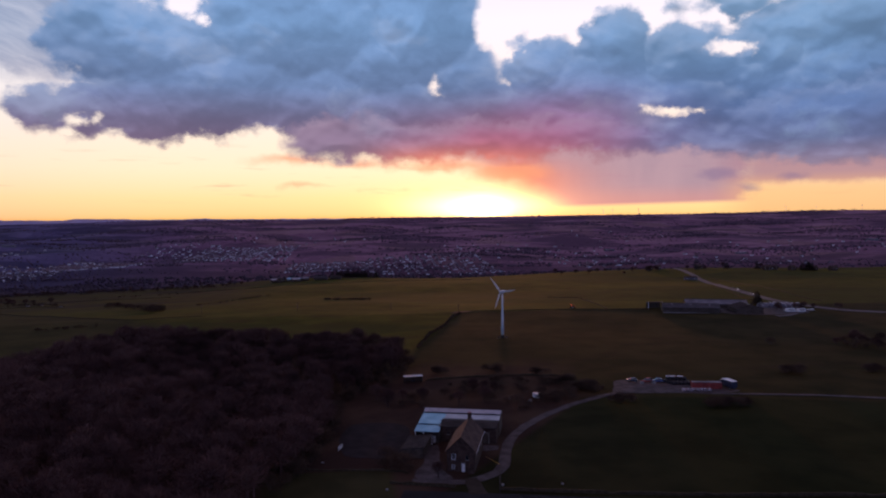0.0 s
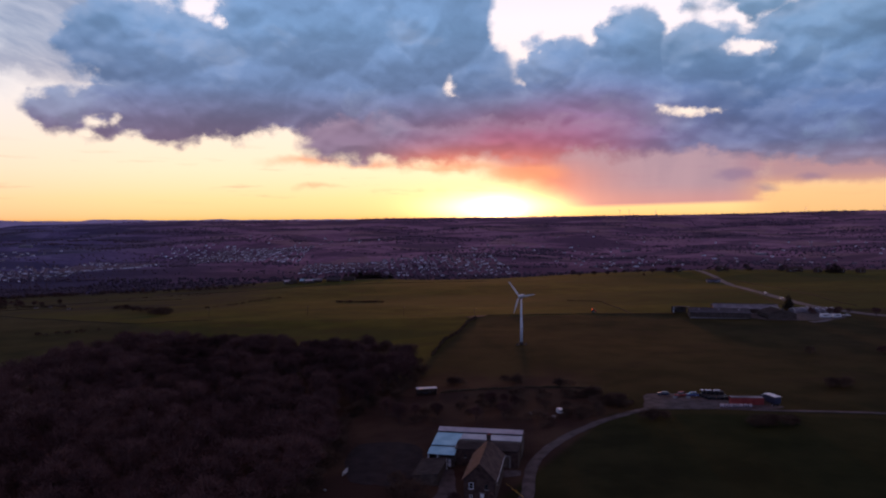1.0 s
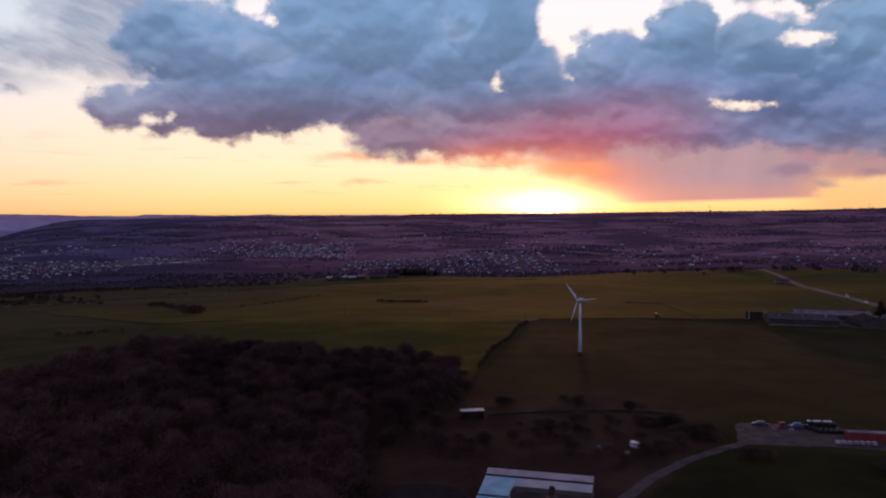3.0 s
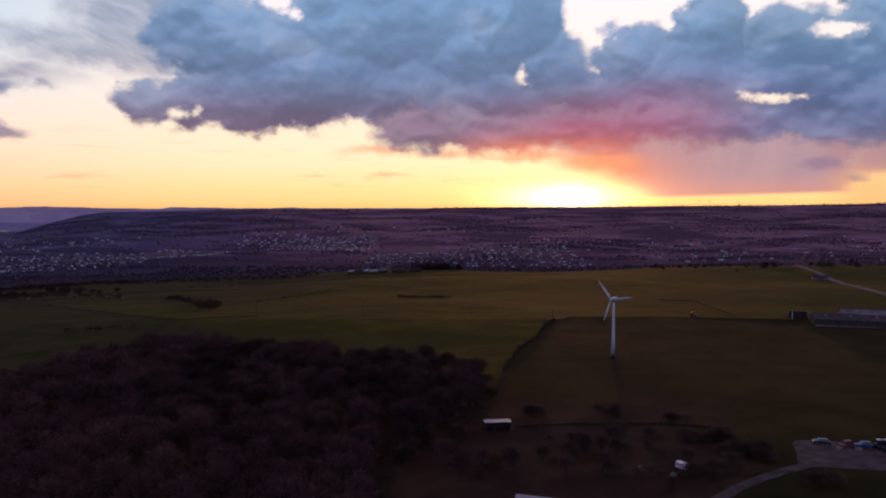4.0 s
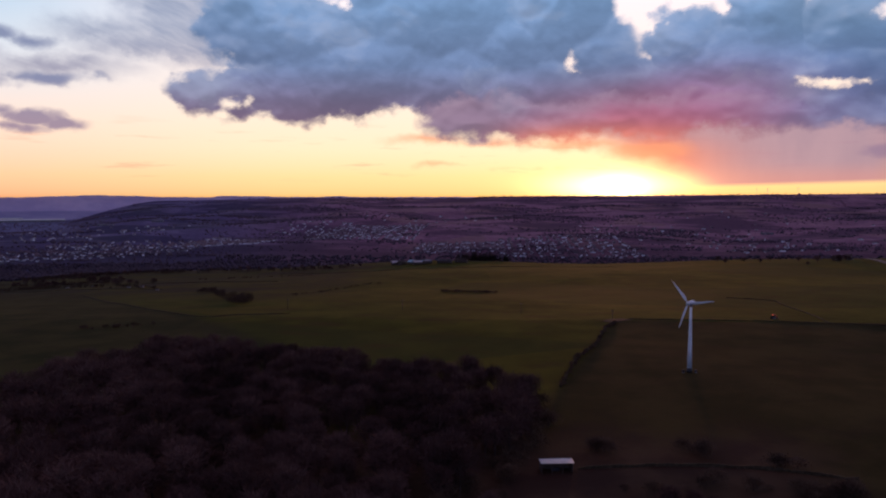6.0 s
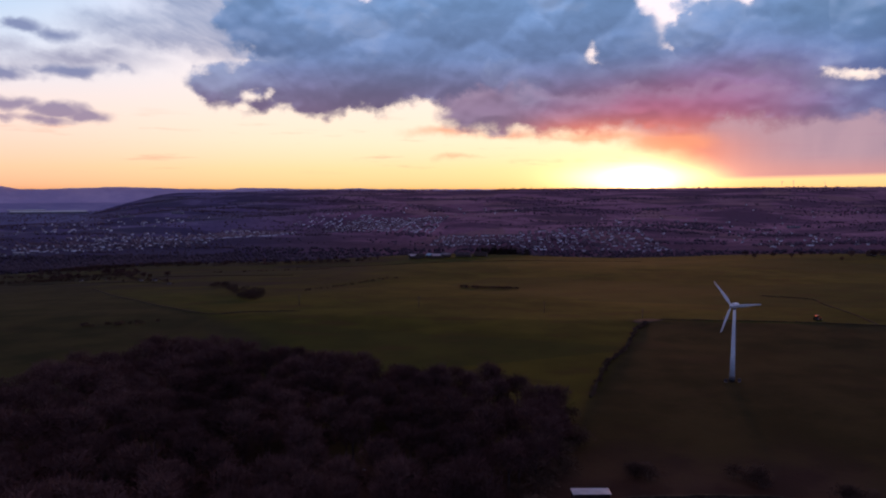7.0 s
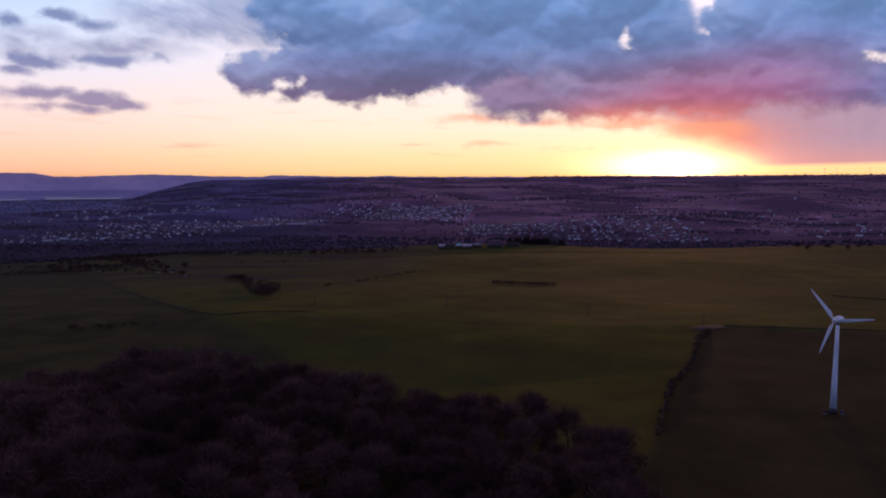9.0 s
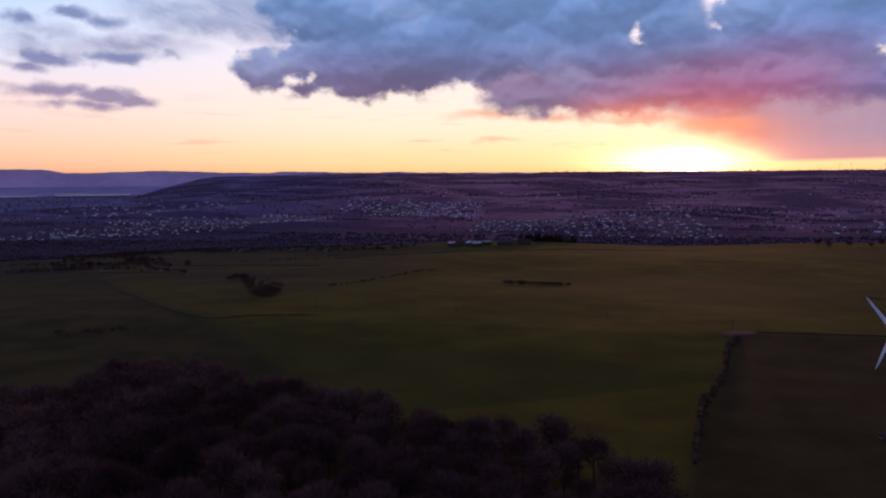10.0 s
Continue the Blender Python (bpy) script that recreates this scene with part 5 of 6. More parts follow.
for k, (bx, by) in enumerate(((108.4, 257.0), (104.5, 258.4), (57.0, 243.0), (50.5, 247.5))):
    b = thing("plastic_crate", "grey plastic storage crate lying in the yard", "crate", bx, by, None, 25 * k, "grey crates")
    part("box", boxes((-0.6, 0.6, -0.5, -0.42, 0.1, 0.85), (-0.6, 0.6, 0.42, 0.5, 0.1, 0.85), (-0.6, -0.52, -0.42, 0.42, 0.1, 0.85), (0.52, 0.6, -0.42, 0.42, 0.1, 0.85), (-0.6, 0.6, -0.5, 0.5, 0.05, 0.12)), CONCRETE, b)
    part("skid", boxes((-0.6, 0.6, -0.4, -0.3, 0, 0.06), (-0.6, 0.6, 0.3, 0.4, 0, 0.06)), TIMBER, b)

for k, (bx, by) in enumerate(((-12.5, 189.5), (3.6, 168.3), (31.5, 167.4), (46.0, 166.0))):
    b = thing("feed_tub", "grey round plastic feed tub on the grass", "tub", bx, by, None, 40 * k, "feed tubs")
    part("tub_shell", tube([(0, 0, 0.0), (0, 0, 0.32), (0, 0, 0.36), (0, 0, 0.32), (0, 0, 0.06)], [0.28, 0.36, 0.36, 0.32, 0.24], 12), CONCRETE, b)
    part("rim", tube([(0, 0, 0.31), (0, 0, 0.37)], [0.39, 0.39], 12, False), CONCRETE, b)


def sheeting_heap(x, y, turn, size, label):
    """A crumpled sheet thrown over a low heap."""
    t = thing("sheeting_heap", label, "heap", x, y, None, turn, "dumped sheeting")
    bm = bmesh.new()
    n = 14
    grid = []
    for i in range(n + 1):
        row = []
        for j in range(n + 1):
            u, v = 2 * i / n - 1, 2 * j / n - 1
            h = max(0.0, 1 - u * u) * max(0.0, 1 - v * v)
            fold = noise.noise(Vector((u * 2.3 + x, v * 2.3, turn))) * 0.55 + noise.noise(Vector((u * 5.5, v * 5.5 + y, turn))) * 0.25
            row.append(bm.verts.new((u * size * 1.5, v * size, size * (h * 0.75 + fold * h ** 0.5 * 0.6) - 0.05)))
        grid.append(row)
    for a, b in zip(grid, grid[1:]):
        for j in range(n):
            bm.faces.new((a[j], b[j], b[j + 1], a[j + 1]))
    part("sheet", bm, WORN_SHEET, t)
    part("rubble", boxes((-size * 1.1, -size * 0.4, -size * 0.7, size * 0.2, -0.2, size * 0.35), (size * 0.3, size * 1.0, -size * 0.5, size * 0.5, -0.2, size * 0.4), bevel=0.1), STONE, t)


sheeting_heap(-48.0, 286.0, 20, 1.7, "crumpled grey sheeting heaped in a clearing of the wood")
for hx, hy, hs in ((-33.4, 290.6, 0.5), (-30.6, 290.0, 0.6), (-29.2, 291.6, 0.45)):
    sheeting_heap(hx, hy, 50 * hs, hs, "small scrap of grey sheeting on the woodland floor")

# ---- the livestock sheds by the lane ----
def livestock_shed(x, y, turn, length, depth, eave, ridge, label, roof_material, lights=0, panel=True):
    t = thing("livestock_shed", label, "shed", x, y, None, turn, "livestock sheds")
    tagged(part("front_wall", wall_boards(0, length, 0.0, 0.9, eave, 0.5), TIMBER, t), "dark spaced boarding", kind="stuff")
    if panel:
        for px in range(0, int(length), 6):
            part("base_panel", boxes((px, min(px + 5.6, length), -0.12, 0.08, -0.4, 0.62)), CONCRETE, t, "pale concrete base panel")
    part("back_wall", boxes((0, length, depth - 0.15, depth, -0.4, eave)), TIMBER, t)
    for px in (0.0, length - 0.15):
        part("gable_wall", prism([(0, -0.4), (depth, -0.4), (depth, eave), (depth / 2, ridge), (0, eave)], 0.15, "x", px), TIMBER, t)
    part("roof_slope", ribbed_slope(-0.4, length + 0.4, -0.5, eave + 0.08, depth / 2, ridge + 0.12, 0.5, 0.06), roof_material, t)
    part("roof_slope", ribbed_slope(-0.4, length + 0.4, depth / 2, ridge + 0.12, depth + 0.5, eave + 0.08, 0.5, 0.06), roof_material, t)
    for i in range(lights):
        px = length * (i + 0.5) / lights
        zc = eave + 0.08 + (ridge + 0.04 - eave) * 0.72
        part("rooflight", prism([(depth * 0.28, eave + 0.2 + (ridge + 0.04 - eave) * 0.58), (depth * 0.43, eave + 0.2 + (ridge + 0.04 - eave) * 0.87), (depth * 0.43, eave + 0.3 + (ridge + 0.04 - eave) * 0.87), (depth * 0.28, eave + 0.3 + (ridge + 0.04 - eave) * 0.58)], 1.1, "x", px - 0.55), WORN_SHEET, t, "pale translucent rooflight")
    part("ridge_vent", prism([(depth / 2 - 0.4, ridge + 0.1), (depth / 2, ridge + 0.4), (depth / 2 + 0.4, ridge + 0.1)], length, "x", 0), DARK_METAL, t)


livestock_shed(200.8, 455.4, -19, 36, 15, 3.6, 5.6, "long grey livestock shed with pale rooflights", PALE_SHEET, 3)
livestock_shed(224.0, 470.5, -19, 40, 13, 3.6, 5.9, "pale-roofed livestock shed behind the long one", WORN_SHEET, 0)
livestock_shed(246.5, 456.0, -100, 18, 17, 3.2, 5.9, "dark low shed with its gable towards the field", DARK_ROOF, 0, False)

t = thing("open_shed", "open-fronted shed with white posts", "shed", 199.4, 476.9, None, -6)
part("roof", ribbed_slope(-0.3, 10.3, -0.3, 4.5, 5.0, 4.0, 0.5, 0.05), PALE_SHEET, t)
part("back_wall", boxes((0, 10, 4.8, 4.95, -0.3, 3.95)), TIMBER, t)
for px in (0.1, 9.9):
    part("corner_post", boxes((px - 0.14, px + 0.14, -0.14, 0.14, -0.4, 4.4)), WHITE, t, "white post")
for px in (2.6, 5.0, 7.5):
    part("post", boxes((px - 0.1, px + 0.1, -0.1, 0.1, -0.4, 4.4)), TIMBER, t)
part("fascia", boxes((-0.2, 10.2, -0.36, -0.28, 4.3, 4.55)), WORN_SHEET, t, "pale fascia board")

for k, (px, py) in enumerate(((277.0, 468.0), (284.5, 466.0), (292.0, 464.0))):
    t = thing("polytunnel", "grey plastic-covered polytunnel with pale hoops", "polytunnel", px, py, None, -70, "polytunnels")
    prof = [(2.7 * math.cos(math.pi * i / 12), 2.9 * math.sin(math.pi * i / 12)) for i in range(13)]
    part("cover", prism([(-2.7, -0.3)] + prof[::-1] + [(2.7, -0.3)], 15, "y", 0), WORN_SHEET, t)
    for q in (0.0, 5.0, 10.0, 14.9):
        part("hoop", tube([(2.75 * c / 2.7, q, h * 1.02) for c, h in prof], [0.09] * 13, 5), WHITE, t)
for px, py, tn in ((282.4, 441.0, 80), (289.5, 440.3, 95)):
    t = thing("caravan", "white touring caravan parked by the lane", "caravan", px, py, None, tn, "caravans")
    bm = prism([(-3.0, 0.5), (3.0, 0.5), (3.1, 1.5), (2.6, 2.6), (-2.7, 2.65), (-3.1, 1.5)], 2.2, "x", -1.1)
    bmesh.ops.bevel(bm, geom=bm.edges[:], offset=0.1, segments=2, affect="EDGES")
    part("body", bm, WHITE, t)
    part("window", boxes((-1.13, 1.13, -1.8, 1.6, 1.45, 2.05)), GLASS, t)
    for wx in (-1.0, 1.0):
        road_wheel(t, wx, 0.0, 0.33, 0.2)
    part("drawbar", boxes((-0.06, 0.06, 3.0, 4.2, 0.45, 0.57)), DARK_METAL, t)
parked_car(297.0, 470.0, 160, SILVER_PAINT, "silver car parked beside the polytunnels")
parked_car(331.5, 571.0, 164, SILVER_PAINT, "silver car with lit headlights on the lane", 1.5, True)
parked_car(345.5, 618.0, 164, WHITE, "white car standing on the tarmac lane")
parked_car(301.5, 447.5, 70, WHITE, "white car parked beside the caravans")

t = thing("pump_house", "small grey stone building beside the lane", "building", 402, 843, None, -12)
part("shell", boxes((0, 15, 0, 6, -0.6, 3.3)), WORN_SHEET, t, "dull grey rendered walls")
part("roof_slope", ribbed_slope(-0.3, 15.3, -0.3, 3.3, 3, 4.6, 0.6, 0.05), SLATE, t)
part("roof_slope", ribbed_slope(-0.3, 15.3, 3, 4.6, 6.3, 3.3, 0.6, 0.05), SLATE, t)
part("door", boxes((6.5, 7.7, -0.06, 0.0, -0.3, 2.1)), TIMBER, t)
for wx in (2.5, 11.5):
    window_part(t, wx, -0.03, 1.0, 1.2, 1.2)


def lattice_mast(x, y, h):
    t = thing("radio_mast", "grey steel lattice mast with a wide head platform", "mast", x, y, None, 15)
    w0, w1 = 1.8, 1.3
    for sx in (-1, 1):
        for sy in (-1, 1):
            part("leg", tube([(sx * w0, sy * w0, -0.5), (sx * w1, sy * w1, h)], [0.22, 0.18], 6), DARK_METAL, t)
    n = 7
    for k in range(n):
        a, b = h * k / n, h * (k + 1) / n
        wa, wb = w0 + (w1 - w0) * k / n, w0 + (w1 - w0) * (k + 1) / n
        for sx in (-1, 1):
            part("brace", tube([(sx * wa, -wa, a), (sx * wb, wb, b)], [0.1, 0.1], 5), DARK_METAL, t)
            part("brace", tube([(-wa, sx * wa, a), (wb, sx * wb, b)], [0.1, 0.1], 5), DARK_METAL, t)
    head = part("platform", boxes((-4.2, 4.2, -2.6, 2.6, h, h + 0.4)), PALE_SHEET, t, "pale head platform")
    part("antenna_panel", boxes((-3.8, -2.6, -2.8, -2.5, h + 0.4, h + 2.6)), PALE_SHEET, head)
    part("antenna_panel", boxes((2.6, 3.8, -2.8, -2.5, h + 0.4, h + 2.6)), PALE_SHEET, head)
    part("guard_rail", boxes((-4.1, 4.1, -2.6, -2.5, h + 1.1, h + 1.25), (-4.1, 4.1, 2.5, 2.6, h + 1.1, h + 1.25)), DARK_METAL, head)


lattice_mast(501, 1013, 24)

# ---- bushes, conifers, the far farm, the town and its woods ----
def make_bushes():
    rng = random.Random(12)
    kinds = [bare_tree(60 + s, 3.6, 2.7, 620, 0.07, 0.06, 0.36) for s in range(3)]
    bush = [(quick_mesh("stems", a, b, BARK), quick_mesh("crown", c, d, SCRUB)) for a, b, c, d in kinds]
    kinds = [bare_tree(70 + s, 8.5, 4.0, 1000, 0.07, 0.14, 0.50) for s in range(3)]
    tree = [(quick_mesh("trunk", a, b, BARK), quick_mesh("crown", c, d, TWIGS)) for a, b, c, d in kinds]
    words = ("low dark leafless thorn bush in rough grass", "tangled brown scrub bush beside the wall", "dense dark hawthorn bush")

    light = [bare_tree(80 + s, 3.6, 2.7, 260, 0.11, 0.06, 0.36) for s in range(3)]
    far_v, far_t, far_n = [], [], [0]

    def put_bush(x, y, s):
        k = rng.randrange(3)
        if y > 500:          # too far off to tell apart: gathered in one mass of scrub
            a, b, c, d = light[k]
            q = rng.uniform(0, 6.28)
            turn = np.array([[math.cos(q), -math.sin(q), 0], [math.sin(q), math.cos(q), 0], [0, 0, 1]])
            for v, f in ((a, b), (c, d)):
                far_v.append(v @ turn.T * s + (x, y, float(hill(x, y))))
                far_t.append(f + far_n[0])
                far_n[0] += len(v)
            return
        tree_thing("bush", words[k], "bush", bush[k], x, y, rng.uniform(0, 360), s, BARK, SCRUB, "scrub bushes")

    def put_tree(x, y, s, label="bare winter hedgerow tree"):
        tree_thing("hedgerow_tree", label, "tree", tree[rng.randrange(3)], x, y, rng.uniform(0, 360), s, BARK, TWIGS, "hedgerow trees")

    for i in range(46):      # scrub behind the barns
        put_bush(rng.uniform(0, 84), rng.uniform(240, 274), rng.uniform(0.5, 1.25))
    for i in range(10):
        put_tree(rng.uniform(2, 50), rng.uniform(236, 262), rng.uniform(0.5, 0.85), "bare tree in the scrub behind the barns")
    for i in range(16):      # along the track
        u = rng.random()
        put_bush(50 + 36 * u + rng.uniform(-3, 3), 228 + 20 * u + rng.uniform(3, 10), rng.uniform(0.5, 1.1))
    for x, y, n, w in ((80, 258, 14, 12), (88, 236, 7, 9), (121, 223, 14, 16), (74, 268, 16, 14)):      # round the machinery yard
        for i in range(n):
            put_bush(x + rng.uniform(-w / 2, w / 2), y + rng.uniform(-2, 2), rng.uniform(0.7, 1.2))
    for (ax, ay), (bx, by) in zip(WOOD[1:13], WOOD[2:14]):      # the shrubby edge of the wood
        for i in range(9):
            u = rng.random()
            put_bush(ax + (bx - ax) * u + rng.uniform(-2.5, 2.5), ay + (by - ay) * u + rng.uniform(-2.5, 2.5), rng.uniform(0.8, 1.6))
    for x, y, n, w in ((52.5, 291, 5, 4), (31.6, 294, 5, 4), (169, 266, 8, 6), (203, 262, 8, 6), (70, 284, 4, 4), (230, 280, 6, 8)):
        for i in range(n):
            put_bush(x + rng.gauss(0, w / 2), y + rng.gauss(0, 1.5), rng.uniform(0.7, 1.25))
    hedge = [(27, 352), (37.4, 394), (47, 416), (58.5, 457), (66, 474)]     # hedge along the wall up from the wood
    for (ax, ay), (bx, by) in zip(hedge, hedge[1:]):
        for i in range(20):
            u = (i + rng.random()) / 20
            put_bush(ax + (bx - ax) * u + rng.uniform(-0.9, 1.2), ay + (by - ay) * u, rng.uniform(0.28, 0.52))
    for i in range(64):      # a strip of gorse out in the pasture
        put_bush(rng.uniform(-31, 10), 656 + rng.uniform(-3, 3), rng.uniform(0.5, 0.8))
    # thickets and ragged hedges in the western pasture: line, bushes, spread, least and most size
    for line, n, spread, lo, hi in (([(-230, 694), (-208, 664), (-188, 638)], 30, 4.0, 0.6, 1.3), ([(-177, 616), (-164, 591), (-151, 562)], 30, 4.0, 0.8, 1.65),
                                    ([(-137, 621), (-124, 651), (-112, 694), (-91, 736)], 40, 1.6, 0.28, 0.55), ([(-596, 925), (-521, 888), (-471, 862), (-360, 797), (-290, 738)], 80, 4.5, 0.5, 1.15),
                                    ([(-640, 1000), (-560, 950), (-480, 905)], 40, 9.0, 0.6, 1.3), ([(-192, 450), (-174, 455), (-160, 463)], 22, 2.2, 0.3, 0.6),
                                    ([(-330, 900), (-270, 930), (-200, 945)], 26, 3.0, 0.4, 0.8), ([(-640, 1090), (-560, 1085), (-500, 1089)], 50, 8.0, 0.9, 1.9), ([(-600, 885), (-510, 874), (-422, 846)], 60, 3.0, 0.5, 1.1),
                                    ([(-520, 932), (-470, 921), (-410, 905)], 45, 6.0, 0.7, 1.6), ([(-700, 1180), (-600, 1170), (-480, 1150), (-360, 1140)], 90, 12.0, 1.0, 2.0), ([(-640, 1096), (-520, 1088), (-420, 1094), (-300, 1086), (-190, 1092)], 110, 9.0, 0.8, 1.7)):
        for i in range(n):
            u = rng.random() * (len(line) - 1)
            (ax, ay), (bx, by) = line[int(u)], line[int(u) + 1]
            u -= int(u)
            put_bush(ax + (bx - ax) * u + rng.gauss(0, spread), ay + (by - ay) * u + rng.gauss(0, spread), rng.uniform(lo, hi))
    for x, y, n in ((-451, 942, 7), (-520, 1008, 8), (-430, 925, 5), (-560, 960, 6), (-350, 800, 4), (-480, 860, 5)):
        for i in range(n):
            put_tree(x + rng.gauss(0, 11), y + rng.gauss(0, 7), rng.uniform(0.7, 1.2))
    for i in range(40):      # along the edge of the plateau
        x = rng.uniform(-620, -140)
        put_tree(x, 1085 + rng.gauss(0, 28) - 0.15 * (x + 140) * 0.2, rng.uniform(0.6, 1.05), "bare tree on the rim of the pasture")
    for i in range(22):
        x = rng.uniform(300, 720)
        put_tree(x, 1040 + rng.gauss(0, 26), rng.uniform(0.7, 1.2), "bare tree on the rim of the pasture")
    for x, y, k in ((6.6, 180.8, 1.0), (8.8, 184.2, 1.25), (5.8, 186.4, 1.1), (4.6, 190.6, 1.2), (9.8, 179.4, 0.8), (7.6, 187.6, 0.9), (3.4, 183.8, 0.9)):      # dark bushes by the stable
        put_bush(x, y, k)
    for i in range(16):      # rough thorny ground east of the machinery yard
        put_bush(242 + rng.gauss(0, 15), 318 + rng.gauss(0, 9), rng.uniform(0.6, 1.3))
    for i in range(6):
        put_tree(246 + rng.gauss(0, 13), 322 + rng.gauss(0, 8), rng.uniform(0.5, 0.8), "bare tree in the thorny rough ground")
    for i in range(10):
        put_tree(300 + rng.gauss(0, 9), 452 + rng.gauss(0, 6), rng.uniform(0.5, 0.8), "bare tree behind the caravans")
    tagged(new("far_scrub", quick_mesh("far_scrub", np.concatenate(far_v), np.concatenate(far_t), SCRUB)), "dark thorn thickets and ragged hedges in the far pasture", "scrub", kind="stuff")
    tree_thing("yard_tree", "small bare tree standing in the farmyard", "tree", tree[1], 16.6, 174.6, 40, 0.55, BARK, TWIGS, "")


def conifer_meshes(seed, h, r):
    rg = np.random.RandomState(seed)
    n = 700
    z = h * (0.08 + 0.9 * rg.rand(n) ** 1.25)
    a = rg.rand(n) * 2 * math.pi
    reach = r * (1 - z / h) ** 0.8 * (0.55 + 0.5 * rg.rand(n)) + 0.15
    d = np.stack([np.cos(a), np.sin(a), -0.25 + 0.2 * rg.rand(n)], 1)
    p = np.stack([np.cos(a) * reach * 0.35, np.sin(a) * reach * 0.35, z + 0.2], 1)
    q = p + d * reach[:, None] * 0.75
    side = np.stack([-np.sin(a), np.cos(a), rg.normal(0, 0.3, n)], 1) * (0.22 + 0.25 * rg.rand(n, 1))
    v = np.concatenate([p, q - side, q + side])
    k = np.arange(n)
    crown = quick_mesh("crown", v, np.stack([k, k + n, k + 2 * n], 1), NEEDLES)
    bm = tube([(0, 0, -0.4), (0, 0, h * 0.5), (0, 0, h * 0.97)], [h * 0.022, h * 0.014, 0.03], 6)
    me = bpy.data.meshes.new("trunk")
    bm.to_mesh(me)
    bm.free()
    me.materials.append(BARK)
    return me, crown


def make_conifers():
    rng = random.Random(21)
    kinds = [conifer_meshes(s, 12.0, 3.0) for s in range(3)]
    broad = [conifer_meshes(10 + s, 11.0, 4.6) for s in range(2)]
    for i in range(64):
        x = rng.uniform(-48, 36)
        y = rng.uniform(1172, 1204)
        tree_thing("conifer", "dark spruce in a shelter belt beyond the pasture", "tree", rng.choice(kinds), x, y, rng.uniform(0, 360), rng.uniform(0.6, 0.95) + 0.35 * float(ss(-50, -10, x) * (1 - ss(20, 40, x))) * rng.random(), BARK, NEEDLES, "spruce shelter belt")
    for x, y, s in ((282.7, 481, 0.98), (284.6, 484, 0.8), (636, 948, 1.35), (641, 952, 1.25), (631, 953, 1.2), (590, 1000, 1.1), (560, 1035, 0.9), (532, 1052, 0.8), (640, 944, 1.1)):
        tree_thing("conifer", "dark broad evergreen standing by the lane", "tree", rng.choice(broad), x, y, rng.uniform(0, 360), s, BARK, NEEDLES, "evergreens by the lane")


make_bushes()
make_conifers()

for x, y, tn, ln, dp, mt, lb in ((-127, 1090, 20, 9, 8, SHEET, "small pale-roofed shed of the far farm"), (-113, 1084, 58, 10, 8, DARK_ROOF, "dark-roofed barn of the far farm"),
                                 (-106, 1092, -24, 21, 12, BLUE_SHEET, "broad blue-grey roofed barn of the far farm"), (-95, 1073, 24, 11, 8, SHEET, "low pale-roofed shed of the far farm"),
                                 (-84, 1092, 18, 12, 9, WORN_SHEET, "grey-roofed barn of the far farm"), (-66, 1096, -8, 20, 9, PALE_SHEET, "long grey-roofed shed of the far farm"),
                                 (-42, 1106, -10, 17, 8, DARK_ROOF, "low brown shed of the far farm")):
    livestock_shed(x, y, tn, ln, dp, 3.6, 6.0, lb, mt, 0, False)
for x, y, s in ((-443, 849, 0.6), (-411, 841, 0.5), (-336, 772, 0.55), (-320, 764, 0.7), (-285, 723, 0.5)):
    t = thing("field_hut", "small pale concrete hut beside a field wall", "hut", x, y, None, 12 * s, "field huts")
    part("shell", prism([(-2.0 * s, -0.5), (2.0 * s, -0.5), (2.0 * s, 2.0 * s), (0, 2.9 * s), (-2.0 * s, 2.0 * s)], 5.5 * s, "x", 0), CONCRETE, t)
    part("roof_slope", ribbed_slope(-0.2, 5.5 * s + 0.2, -2.25 * s, 1.95 * s, 0, 3.0 * s, 0.5, 0.04), PALE_SHEET, t)
    part("roof_slope", ribbed_slope(-0.2, 5.5 * s + 0.2, 0, 3.0 * s, 2.25 * s, 1.95 * s, 0.5, 0.04), PALE_SHEET, t)
    part("door", boxes((2.0 * s, 2.9 * s, -2.0 * s - 0.06, -2.0 * s, -0.2, 1.9 * s)), TIMBER, t)


